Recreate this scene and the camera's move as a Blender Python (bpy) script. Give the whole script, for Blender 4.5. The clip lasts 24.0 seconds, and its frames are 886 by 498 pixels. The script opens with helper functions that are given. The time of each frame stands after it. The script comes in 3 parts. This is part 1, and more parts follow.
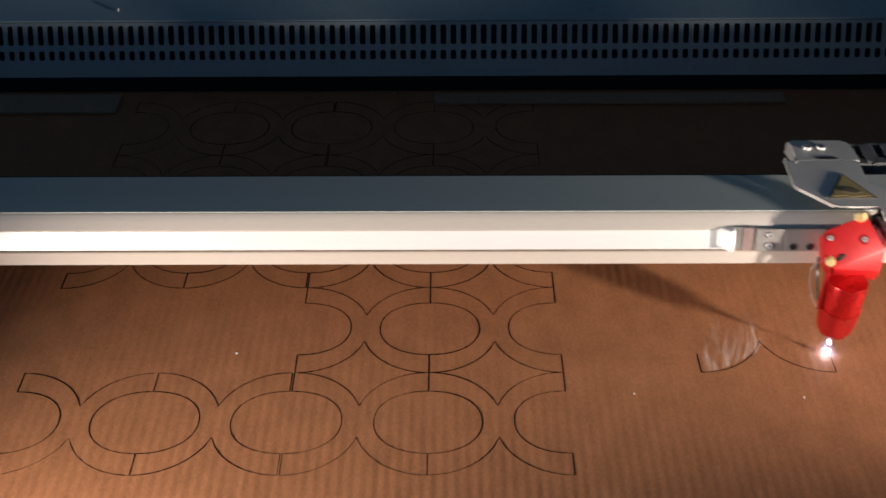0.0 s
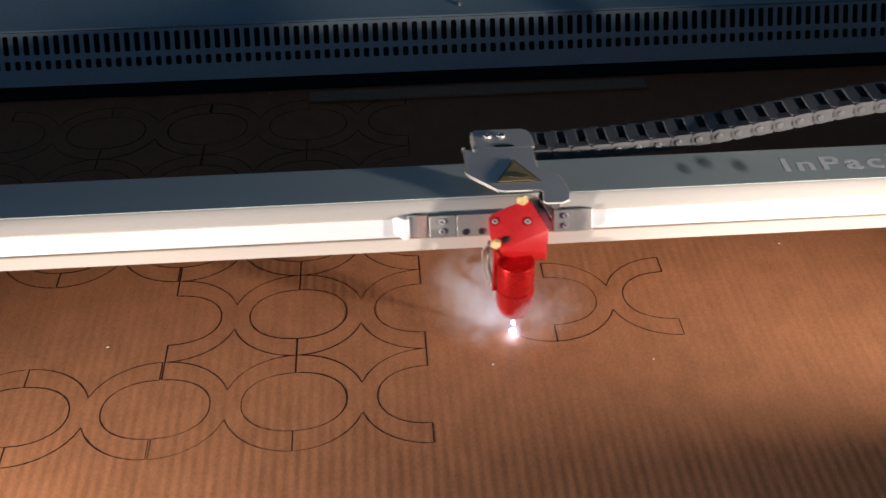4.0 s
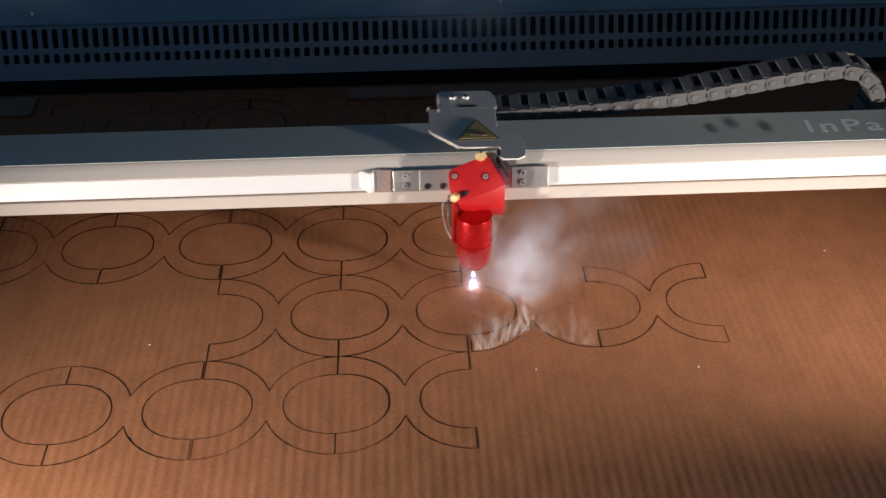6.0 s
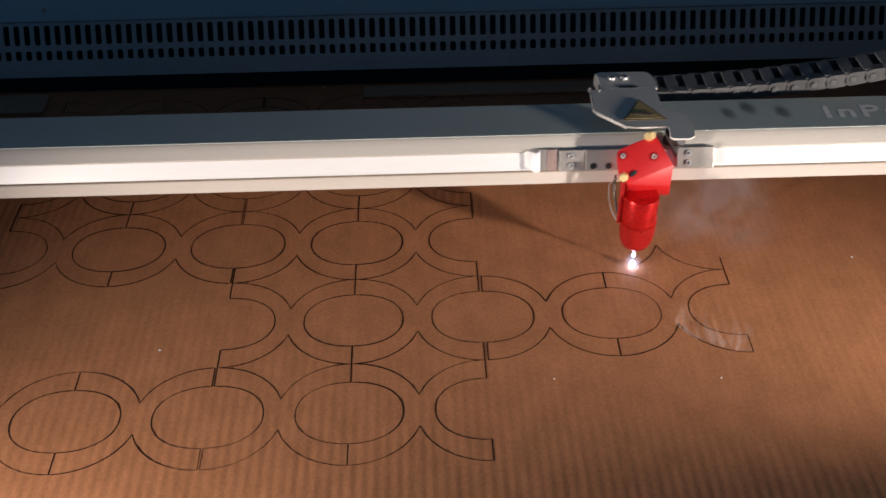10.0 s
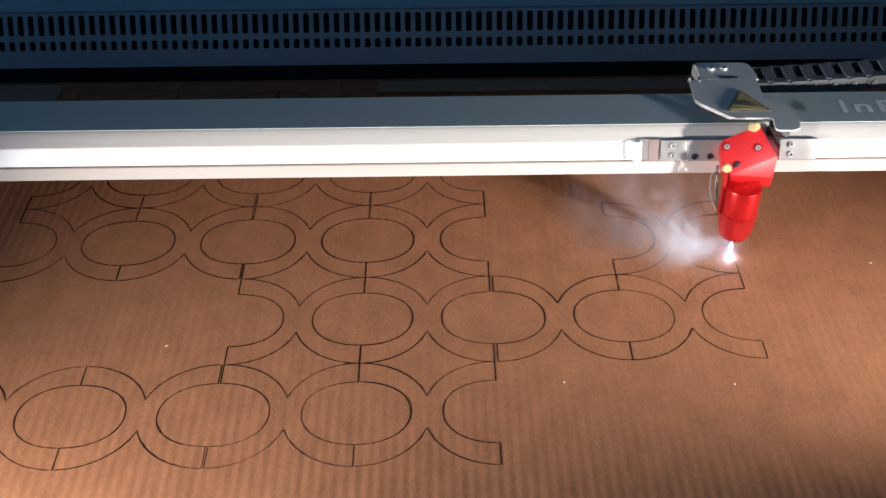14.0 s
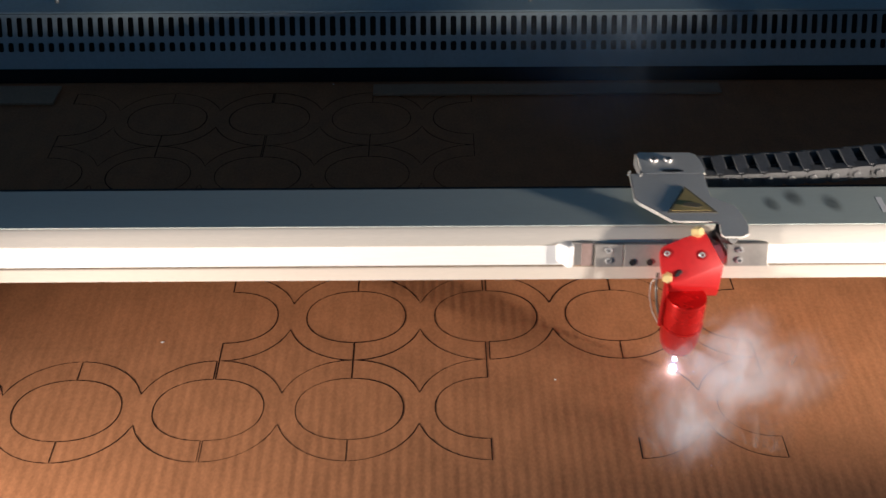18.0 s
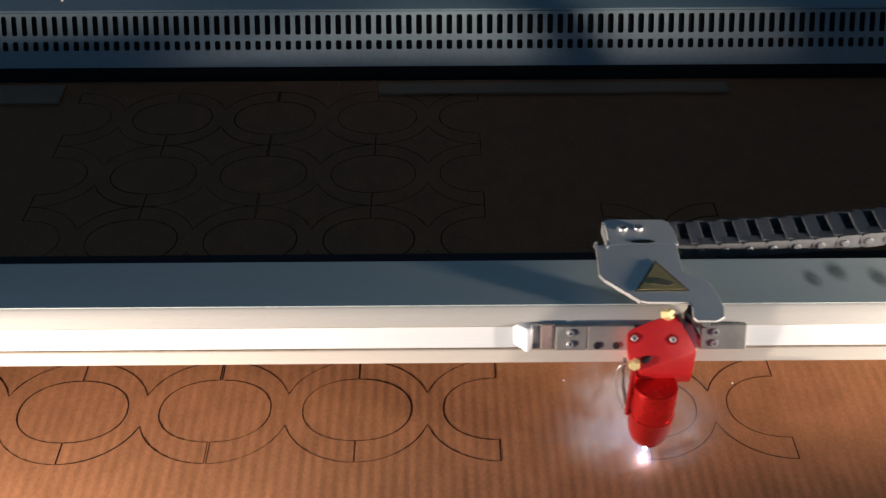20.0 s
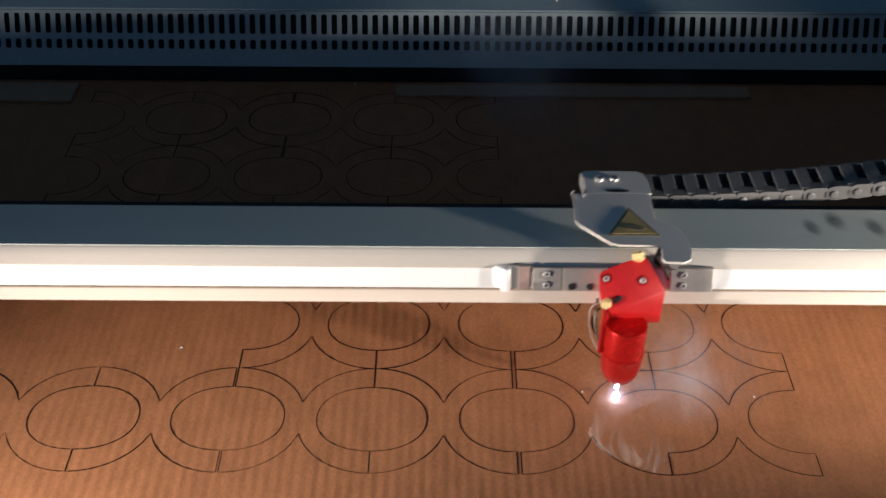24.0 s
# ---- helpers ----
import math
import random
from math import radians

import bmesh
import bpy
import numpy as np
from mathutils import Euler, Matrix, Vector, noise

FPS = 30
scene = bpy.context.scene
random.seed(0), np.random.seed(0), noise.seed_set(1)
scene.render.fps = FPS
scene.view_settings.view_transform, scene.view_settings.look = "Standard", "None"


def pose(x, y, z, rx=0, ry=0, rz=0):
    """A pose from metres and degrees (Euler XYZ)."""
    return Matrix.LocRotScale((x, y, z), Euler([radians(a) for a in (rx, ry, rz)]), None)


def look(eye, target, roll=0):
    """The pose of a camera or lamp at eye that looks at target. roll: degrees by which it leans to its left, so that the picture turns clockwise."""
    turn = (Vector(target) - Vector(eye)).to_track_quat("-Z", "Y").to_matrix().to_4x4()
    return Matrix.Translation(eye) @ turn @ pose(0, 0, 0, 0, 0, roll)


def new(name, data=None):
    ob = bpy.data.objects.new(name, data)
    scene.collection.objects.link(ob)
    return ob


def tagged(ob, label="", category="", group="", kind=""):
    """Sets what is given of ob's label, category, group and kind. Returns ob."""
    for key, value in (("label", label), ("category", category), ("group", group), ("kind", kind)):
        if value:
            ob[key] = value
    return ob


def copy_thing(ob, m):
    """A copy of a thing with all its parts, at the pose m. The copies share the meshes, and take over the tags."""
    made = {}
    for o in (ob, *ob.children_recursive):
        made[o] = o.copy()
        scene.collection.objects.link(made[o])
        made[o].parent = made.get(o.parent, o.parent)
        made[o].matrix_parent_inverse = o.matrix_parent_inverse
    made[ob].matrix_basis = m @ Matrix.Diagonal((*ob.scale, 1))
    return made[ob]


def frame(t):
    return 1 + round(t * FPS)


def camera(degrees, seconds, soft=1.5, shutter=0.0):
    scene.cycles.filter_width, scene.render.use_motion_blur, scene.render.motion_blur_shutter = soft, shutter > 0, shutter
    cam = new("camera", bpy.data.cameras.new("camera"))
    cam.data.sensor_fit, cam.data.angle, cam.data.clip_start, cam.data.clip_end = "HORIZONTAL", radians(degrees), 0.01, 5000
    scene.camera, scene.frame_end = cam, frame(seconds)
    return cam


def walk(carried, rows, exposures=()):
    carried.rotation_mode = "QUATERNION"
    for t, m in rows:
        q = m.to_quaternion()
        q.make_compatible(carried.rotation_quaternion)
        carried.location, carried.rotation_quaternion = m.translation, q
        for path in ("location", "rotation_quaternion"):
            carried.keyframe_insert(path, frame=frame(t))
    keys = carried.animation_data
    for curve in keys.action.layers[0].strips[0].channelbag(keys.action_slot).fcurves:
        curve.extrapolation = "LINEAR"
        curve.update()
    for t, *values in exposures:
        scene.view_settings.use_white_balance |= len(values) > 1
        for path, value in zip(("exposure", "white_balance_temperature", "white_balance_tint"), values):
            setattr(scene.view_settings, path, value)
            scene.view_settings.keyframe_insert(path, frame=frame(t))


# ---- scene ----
# ---------------------------------------------------------------- camera
cam = camera(45.0, 24.0, soft=1.5, shutter=0.5)
PATH = [
    (0.0, 0.1054, -0.4586, 0.5183, 0.59, -39.35, -0.53),
    (0.5, 0.1107, -0.4650, 0.5181, -0.21, -39.81, -0.65),
    (1.0, 0.1145, -0.4729, 0.5198, -0.47, -39.76, -0.39),
    (1.5, 0.1191, -0.4845, 0.5218, -0.83, -38.94, -0.50),
    (2.0, 0.1276, -0.4928, 0.5197, -2.01, -38.68, -0.05),
    (2.5, 0.1410, -0.4969, 0.5188, -3.97, -38.63, 0.17),
    (3.0, 0.1488, -0.4963, 0.5201, -4.41, -38.76, 0.14),
    (3.5, 0.1571, -0.4957, 0.5178, -3.82, -38.59, -0.46),
    (5.5, 0.1446, -0.4907, 0.5206, -3.40, -38.91, -0.18),
    (6.0, 0.1384, -0.4843, 0.5211, -2.63, -39.10, -0.28),
    (6.5, 0.1385, -0.4818, 0.5215, -2.00, -39.10, -0.44),
    (7.0, 0.1414, -0.4790, 0.5217, -1.54, -39.23, -0.60),
    (7.5, 0.1434, -0.4714, 0.5185, -1.69, -39.25, -0.63),
    (8.0, 0.1413, -0.4670, 0.5155, -1.78, -39.40, -0.59),
    (8.5, 0.1388, -0.4646, 0.5149, -1.58, -39.56, -0.75),
    (9.0, 0.1379, -0.4643, 0.5162, -1.65, -39.61, -0.50),
    (9.5, 0.1396, -0.4653, 0.5175, -1.63, -39.54, -0.64),
    (10.0, 0.1402, -0.4643, 0.5176, -1.40, -39.59, -0.73),
    (10.5, 0.1404, -0.4610, 0.5183, -1.21, -39.64, -0.84),
    (11.0, 0.1408, -0.4579, 0.5178, -1.18, -39.80, -0.74),
    (11.5, 0.1431, -0.4571, 0.5175, -1.17, -39.87, -0.57),
    (13.5, 0.1434, -0.4571, 0.5155, -0.26, -39.83, -0.91),
    (14.0, 0.1445, -0.4545, 0.5151, -0.22, -39.96, -0.56),
    (14.5, 0.1448, -0.4520, 0.5145, -0.47, -40.10, -0.36),
    (15.0, 0.1436, -0.4527, 0.5147, -0.37, -40.10, -0.29),
    (15.5, 0.1435, -0.4577, 0.5150, -0.50, -40.11, -0.12),
    (16.0, 0.1445, -0.4622, 0.5154, -0.58, -40.01, 0.03),
    (16.5, 0.1468, -0.4631, 0.5156, -0.77, -39.83, 0.09),
    (17.0, 0.1469, -0.4649, 0.5163, -0.67, -39.68, 0.20),
    (17.5, 0.1456, -0.4658, 0.5165, -0.67, -39.59, 0.07),
    (18.0, 0.1451, -0.4662, 0.5164, -0.62, -39.51, 0.03),
    (18.5, 0.1452, -0.4638, 0.5159, -0.51, -39.48, -0.14),
    (19.0, 0.1444, -0.4607, 0.5146, -0.37, -39.57, -0.11),
    (19.5, 0.1442, -0.4599, 0.5149, -0.44, -39.76, -0.14),
    (21.5, 0.1285, -0.4765, 0.5173, -0.37, -38.87, 0.17),
    (22.0, 0.1290, -0.4738, 0.5184, -0.13, -38.88, 0.31),
    (22.5, 0.1316, -0.4697, 0.5184, -0.05, -39.00, 0.12),
    (23.0, 0.1342, -0.4642, 0.5187, 0.14, -39.15, 0.29),
    (23.5, 0.1341, -0.4554, 0.5153, -0.06, -39.42, 0.20),
    (24.0, 0.1342, -0.4486, 0.5129, 0.01, -39.81, 0.36),
]


def eye_pose(x, y, z, yaw, pitch, roll):
    """Camera pose from its place, yaw to the left of +y, pitch upwards and roll."""
    return pose(x, y, z, 0, 0, yaw) @ pose(0, 0, 0, 90 + pitch) @ pose(0, 0, 0, 0, 0, roll)


walk(cam, [(t, eye_pose(*row)) for t, *row in PATH], exposures=[(0, -0.14, 6090, 13), (1.2, -0.04, 5940, 13), (2, -0.07, 5860, 13), (3, 0.01, 5860, 13), (6, -0.16, 5860, 13), (7, -0.04, 5860, 13), (8, -0.04, 5860, 13), (9, -0.20, 6060, 13), (11, 0.00, 5580, 12), (13.5, 0.43, 5260, 8), (14.1, 0.43, 5260, 8), (14.8, -0.28, 6190, 11), (16.3, -0.30, 6190, 11), (17, 0.08, 6030, 11), (19, 0.02, 5970, 11), (24, 0.02, 5970, 11)])

# ---------------------------------------------------------------- light
world = bpy.data.worlds.new("room")
scene.world = world
world.use_nodes = True
world.node_tree.nodes["Background"].inputs[0].default_value = (0.265, 0.59, 1.0, 1)
world.node_tree.nodes["Background"].inputs[1].default_value = 0.14
scene.cycles.transparent_max_bounces = 64


def lamp(name, place, target, watts, size, colour, spread):
    data = bpy.data.lights.new(name, "AREA")
    data.energy, data.shape, data.size, data.color, data.spread = watts, "DISK", size, colour, radians(spread)
    ob = new(name, data)
    ob.matrix_world = look(place, target)
    return ob


lamp("machine_lamp_right", (0.84, -0.257, 0.145), (0.21, 0.19, 0.02), 0.81, 0.042, (1.0, 0.84, 0.675), 56)
lamp("machine_lamp_left", (-0.36, -0.29, 0.094), (0.13, -0.025, 0.025), 1.5, 0.03, (1.0, 0.84, 0.675), 84)

# ---------------------------------------------------------------- materials


def material(name, base, rough=0.5, metal=0.0, spread=0.15, scale=40.0, stretch=(1, 1, 1), bump=0.0, fine=300.0):
    """Principled surface whose colour and roughness vary at two scales, with fine relief."""
    m = bpy.data.materials.new(name)
    m.use_nodes = True
    nt = m.node_tree
    n, link = nt.nodes, nt.links.new
    b = n["Principled BSDF"]
    b.inputs["Metallic"].default_value = metal
    co = n.new("ShaderNodeTexCoord")
    mp = n.new("ShaderNodeMapping")
    mp.inputs["Scale"].default_value = stretch
    link(co.outputs["Object"], mp.inputs[0])
    big, small = n.new("ShaderNodeTexNoise"), n.new("ShaderNodeTexNoise")
    big.inputs["Scale"].default_value, big.inputs["Detail"].default_value = scale, 4
    small.inputs["Scale"].default_value, small.inputs["Detail"].default_value = fine, 3
    link(mp.outputs[0], big.inputs["Vector"])
    link(mp.outputs[0], small.inputs["Vector"])
    mix = n.new("ShaderNodeMath")
    mix.operation = "ADD"
    link(big.outputs[0], mix.inputs[0])
    link(small.outputs[0], mix.inputs[1])
    ramp = n.new("ShaderNodeMapRange")
    ramp.inputs[1].default_value, ramp.inputs[2].default_value = 0.7, 1.3
    ramp.inputs[3].default_value, ramp.inputs[4].default_value = 1 - spread, 1 + spread
    link(mix.outputs[0], ramp.inputs[0])
    mul = n.new("ShaderNodeVectorMath")
    mul.operation = "SCALE"
    mul.inputs[0].default_value = base
    link(ramp.outputs[0], mul.inputs["Scale"])
    link(mul.outputs[0], b.inputs["Base Color"])
    rr = n.new("ShaderNodeMapRange")
    rr.inputs[3].default_value, rr.inputs[4].default_value = max(rough - 0.12, 0.03), min(rough + 0.12, 1)
    link(big.outputs[0], rr.inputs[0])
    link(rr.outputs[0], b.inputs["Roughness"])
    if bump:
        bp = n.new("ShaderNodeBump")
        bp.inputs["Strength"].default_value, bp.inputs["Distance"].default_value = 0.6, bump
        link(small.outputs[0], bp.inputs["Height"])
        link(bp.outputs[0], b.inputs["Normal"])
    return m


def glow(name, colour, strength):
    m = bpy.data.materials.new(name)
    m.use_nodes = True
    b = m.node_tree.nodes["Principled BSDF"]
    b.inputs["Base Color"].default_value = (*colour, 1)
    b.inputs["Emission Color"].default_value = (*colour, 1)
    b.inputs["Emission Strength"].default_value = strength
    return m


def smoke_material(name, density, colour=(0.9, 0.9, 0.95), scale=45.0):
    """Thin white veil whose density fades to the rim of its patch and breaks up in swirls."""
    m = bpy.data.materials.new(name)
    m.use_nodes = True
    nt = m.node_tree
    n, link = nt.nodes, nt.links.new
    out = n["Material Output"]
    n.remove(n["Principled BSDF"])
    uv, sub, ln = n.new("ShaderNodeUVMap"), n.new("ShaderNodeVectorMath"), n.new("ShaderNodeVectorMath")
    uv.uv_map = "veil"
    sub.operation, ln.operation = "SUBTRACT", "LENGTH"
    sub.inputs[1].default_value = (0.5, 0.5, 0)
    link(uv.outputs[0], sub.inputs[0])
    link(sub.outputs[0], ln.inputs[0])
    fall = n.new("ShaderNodeMapRange")
    fall.interpolation_type = "SMOOTHERSTEP"
    for k, v in ((1, 0.5), (2, 0.05), (3, 0.0), (4, 1.0)):
        fall.inputs[k].default_value = v
    link(ln.outputs["Value"], fall.inputs[0])
    co, no = n.new("ShaderNodeTexCoord"), n.new("ShaderNodeTexNoise")
    no.inputs["Scale"].default_value, no.inputs["Detail"].default_value = scale, 5
    no.inputs["Distortion"].default_value = 0.8
    link(co.outputs["Object"], no.inputs["Vector"])
    nr = n.new("ShaderNodeMapRange")
    for k, v in ((1, 0.32), (2, 0.70), (3, 0.0), (4, density)):
        nr.inputs[k].default_value = v
    link(no.outputs[0], nr.inputs[0])
    al = n.new("ShaderNodeMath")
    al.operation = "MULTIPLY"
    link(fall.outputs[0], al.inputs[0])
    link(nr.outputs[0], al.inputs[1])
    tr, df, tl = n.new("ShaderNodeBsdfTransparent"), n.new("ShaderNodeBsdfDiffuse"), n.new("ShaderNodeBsdfTranslucent")
    half, mx = n.new("ShaderNodeMixShader"), n.new("ShaderNodeMixShader")
    for s in (df, tl):
        s.inputs["Color"].default_value = (*colour, 1)
    link(df.outputs[0], half.inputs[1])
    link(tl.outputs[0], half.inputs[2])
    link(al.outputs[0], mx.inputs[0])
    link(tr.outputs[0], mx.inputs[1])
    link(half.outputs[0], mx.inputs[2])
    link(mx.outputs[0], out.inputs[0])
    return m


def wisp_material(name, density, colour):
    """White filaments that rise side by side out of a slot and thin out upwards."""
    m = smoke_material(name, density, colour)
    n, link = m.node_tree.nodes, m.node_tree.links.new
    no = next(k for k in n if k.bl_idname == "ShaderNodeTexNoise")
    no.inputs["Scale"].default_value, no.inputs["Detail"].default_value, no.inputs["Distortion"].default_value = 1.0, 2, 0.35
    uv = next(k for k in n if k.bl_idname == "ShaderNodeUVMap")
    mp, sep = n.new("ShaderNodeMapping"), n.new("ShaderNodeSeparateXYZ")
    mp.inputs["Scale"].default_value = (10.0, 1.3, 1.0)
    link(uv.outputs[0], mp.inputs[0])
    link(mp.outputs[0], no.inputs["Vector"])
    link(uv.outputs[0], sep.inputs[0])
    rng = next(k for k in n if k.bl_idname == "ShaderNodeMapRange" and k.interpolation_type == "LINEAR")
    rng.inputs[1].default_value, rng.inputs[2].default_value = 0.46, 0.72
    top = next(k for k in n if k.bl_idname == "ShaderNodeMapRange" and k.interpolation_type == "SMOOTHERSTEP")
    top.inputs[1].default_value, top.inputs[2].default_value = 1.0, 0.02
    link(sep.outputs[1], top.inputs[0])
    return m


KRAFT = material("kraft_card", (0.43, 0.186, 0.084), 0.62, 0, 0.17, 55, (1, 0.7, 1), 0.00005, 520)
KRAFT.node_tree.nodes["Principled BSDF"].inputs["Specular IOR Level"].default_value = 0.22
STRIP = material("pale_card", (0.42, 0.27, 0.17), 0.6, 0, 0.1, 30)
BURNT = material("burnt_kerf", (0.022, 0.009, 0.006), 0.9, 0, 0.4, 120)
BURNT.node_tree.nodes["Principled BSDF"].inputs["Specular IOR Level"].default_value = 0.1
# one aluminium in two tints: blue room light on top, warm lamplight in front
COOL_ALU = material("cool_aluminium", (0.57, 0.65, 0.62), 0.45, 0.2, 0.06, 12, (0.15, 3, 3), 0.00004, 900)
ALU = material("brushed_aluminium", (0.70, 0.65, 0.58), 0.45, 0.2, 0.06, 12, (0.15, 3, 3), 0.00004, 900)
STEEL = material("steel_band", (0.92, 0.92, 0.91), 0.4, 0.15, 0.04, 9, (0.1, 4, 4), 0.00002, 700)
PLATE = material("bracket_sheet", (0.88, 0.86, 0.80), 0.42, 0.2, 0.06, 30, (1, 1, 1), 0.00003, 700)
DULL = material("carriage_steel", (0.45, 0.42, 0.385), 0.4, 0.5, 0.08, 60)
RED = material("red_anodised", (0.52, 0.011, 0.012), 0.48, 0.1, 0.08, 60)
DARKRED = material("dark_red", (0.42, 0.014, 0.012), 0.30, 0.45, 0.1, 60)
TUBERED = material("polished_red", (0.56, 0.014, 0.012), 0.27, 0.6, 0.06, 60)
BRASS = material("brass", (0.95, 0.74, 0.34), 0.3, 0.35, 0.08, 80)
SCREW = material("bright_screw", (0.62, 0.61, 0.60), 0.4, 0.6, 0.05, 80)
HOSE = material("cloudy_hose", (0.11, 0.10, 0.085), 0.3, 0, 0.15, 90)
BLACK = material("black_plastic", (0.02, 0.02, 0.022), 0.5, 0, 0.2, 80)
CHAIN = material("grey_plastic", (0.19, 0.19, 0.193), 0.48, 0, 0.15, 60, fine=400)
PIN = material("pale_grey_pin", (0.15, 0.15, 0.15), 0.5, 0, 0.15, 60)
# the crossbars' plastic again, darker: shade on the side plates is in the colour
CHAINSIDE = material("shaded_grey_plastic", (0.12, 0.12, 0.12), 0.5, 0, 0.15, 60, fine=400)
PANEL = material("painted_panel", (0.44, 0.54, 0.59), 0.5, 0, 0.08, 15, bump=0.00003)
# the panel's paint again, bluer: room light on the ledge put into its colour
LEDGE = material("tinted_ledge", (0.40, 0.55, 0.62), 0.45, 0, 0.08, 15, bump=0.00003)
# near-black: the shade of the hollows is put into this colour
INSIDE = material("cavity_shade", (0.01, 0.01, 0.012), 0.8, 0, 0.2, 20)
TABLE = material("dark_table", (0.03, 0.03, 0.033), 0.6, 0.3, 0.2, 30)
SHELL = material("machine_wall", (0.06, 0.066, 0.072), 0.6, 0, 0.1, 10)
YELLOW = material("warning_yellow", (0.56, 0.43, 0.18), 0.5, 0, 0.1, 90)
INK = material("black_print", (0.24, 0.20, 0.13), 0.6, 0, 0.2, 90)
WHITE = material("white_print", (0.95, 0.96, 0.96), 0.55, 0, 0.05, 90)
STAIN = smoke_material("finger_smudge", 0.58, (0.10, 0.115, 0.13), 160.0)
next(k for k in STAIN.node_tree.nodes if k.bl_idname == "ShaderNodeMapRange" and k.interpolation_type == "LINEAR").inputs[1].default_value = -0.1
GROOVE = material("groove_shade", (0.34, 0.26, 0.19), 0.6, 0, 0.2, 90)
RUBBER = material("brown_rubber", (0.28, 0.20, 0.18), 0.6, 0, 0.2, 90)
SPARK = glow("white_hot", (0.66, 0.71, 1.0), 32.0)

# ---------------------------------------------------------------- mesh helpers


def part(name, bm, mat, parent=None, label="", smooth=0):
    """Links a bmesh as one mesh object, under a thing or a part if one is given."""
    me = bpy.data.meshes.new(name)
    bm.normal_update()
    bm.to_mesh(me)
    bm.free()
    if smooth:
        for p in me.polygons:
            p.use_smooth = True
        me.set_sharp_from_angle(angle=radians(smooth))
    me.materials.append(mat)
    ob = new(name, me)
    if parent is not None:
        ob.parent = parent
    if label:
        ob["label"] = label
    return ob


def thing(name, label, category, group="", kind="", at=(0, 0, 0)):
    ob = tagged(new(name), label, category, group, kind)
    ob.location = at
    ob.empty_display_size = 0.02
    return ob


def box(x0, x1, y0, y1, z0, z1, bevel=0.0, seg=2):
    bm = bmesh.new()
    bmesh.ops.create_cube(bm, size=1)
    for v in bm.verts:
        v.co = Vector(((x0 + x1) / 2 + v.co.x * (x1 - x0), (y0 + y1) / 2 + v.co.y * (y1 - y0), (z0 + z1) / 2 + v.co.z * (z1 - z0)))
    if bevel:
        bmesh.ops.bevel(bm, geom=bm.edges[:], offset=bevel, segments=seg, affect="EDGES", profile=0.5)
    return bm


def prism(points, vec, bevel=0.0, seg=2):
    """A closed outline of 3D points swept along vec."""
    bm = bmesh.new()
    a = [bm.verts.new(p) for p in points]
    b = [bm.verts.new(Vector(p) + Vector(vec)) for p in points]
    bm.faces.new(a)
    bm.faces.new(b[::-1])
    for i in range(len(a)):
        j = (i + 1) % len(a)
        bm.faces.new((a[j], a[i], b[i], b[j]))
    bmesh.ops.recalc_face_normals(bm, faces=bm.faces[:])
    if bevel:
        bmesh.ops.bevel(bm, geom=bm.edges[:], offset=bevel, segments=seg, affect="EDGES", profile=0.5)
    return bm


def lathe(profile, steps=32, at=(0, 0, 0), turn=None):
    """A turned body from (radius, height) pairs."""
    bm = bmesh.new()
    rings = []
    for r, z in profile:
        rings.append([bm.verts.new((r * math.cos(2 * math.pi * k / steps), r * math.sin(2 * math.pi * k / steps), z)) for k in range(steps)])
    for a, b in zip(rings, rings[1:]):
        for k in range(steps):
            j = (k + 1) % steps
            bm.faces.new((a[k], a[j], b[j], b[k]))
    bm.faces.new(rings[0][::-1])
    bm.faces.new(rings[-1])
    m = Matrix.Translation(at) @ (turn or Matrix())
    bmesh.ops.transform(bm, matrix=m, verts=bm.verts[:])
    bmesh.ops.recalc_face_normals(bm, faces=bm.faces[:])
    return bm


def hull(points, bevel=0.0):
    bm = bmesh.new()
    for p in points:
        bm.verts.new(p)
    bmesh.ops.convex_hull(bm, input=bm.verts[:])
    bmesh.ops.dissolve_limit(bm, angle_limit=0.02, verts=bm.verts[:], edges=bm.edges[:])
    if bevel:
        bmesh.ops.bevel(bm, geom=bm.edges[:], offset=bevel, segments=2, affect="EDGES", profile=0.5)
    return bm


def tube(points, r, steps=8):
    bm = bmesh.new()
    rings = []
    for i, p in enumerate(points):
        p = Vector(p)
        d = (Vector(points[min(i + 1, len(points) - 1)]) - Vector(points[max(i - 1, 0)])).normalized()
        u = d.orthogonal().normalized()
        w = d.cross(u)
        rings.append([bm.verts.new(p + r * (u * math.cos(2 * math.pi * k / steps) + w * math.sin(2 * math.pi * k / steps))) for k in range(steps)])
    for a, b in zip(rings, rings[1:]):
        for k in range(steps):
            j = (k + 1) % steps
            bm.faces.new((a[k], a[j], b[j], b[k]))
    bm.faces.new(rings[0][::-1])
    bm.faces.new(rings[-1])
    bmesh.ops.recalc_face_normals(bm, faces=bm.faces[:])
    return bm


def setting(name, bm, mat, label, category, smooth=0):
    return tagged(part(name, bm, mat, None, "", smooth), label, category, "", "structure")


# ---------------------------------------------------------------- the cut pattern
P, Q, H, GAP = 0.09, 0.0861, 0.0523, 0.0024      # oval pitch, row pitch, inner height, gap between tiles
AI, NI, AO = 0.0348, 2.15, 0.0473                # inner half width and squareness, outer half width
TILE = {4: 2 * P + GAP, 5: 3 * P + GAP, 2: 0.0, 3: P, 0: -2 * P - 0.6 * GAP, 1: -P - 0.6 * GAP}


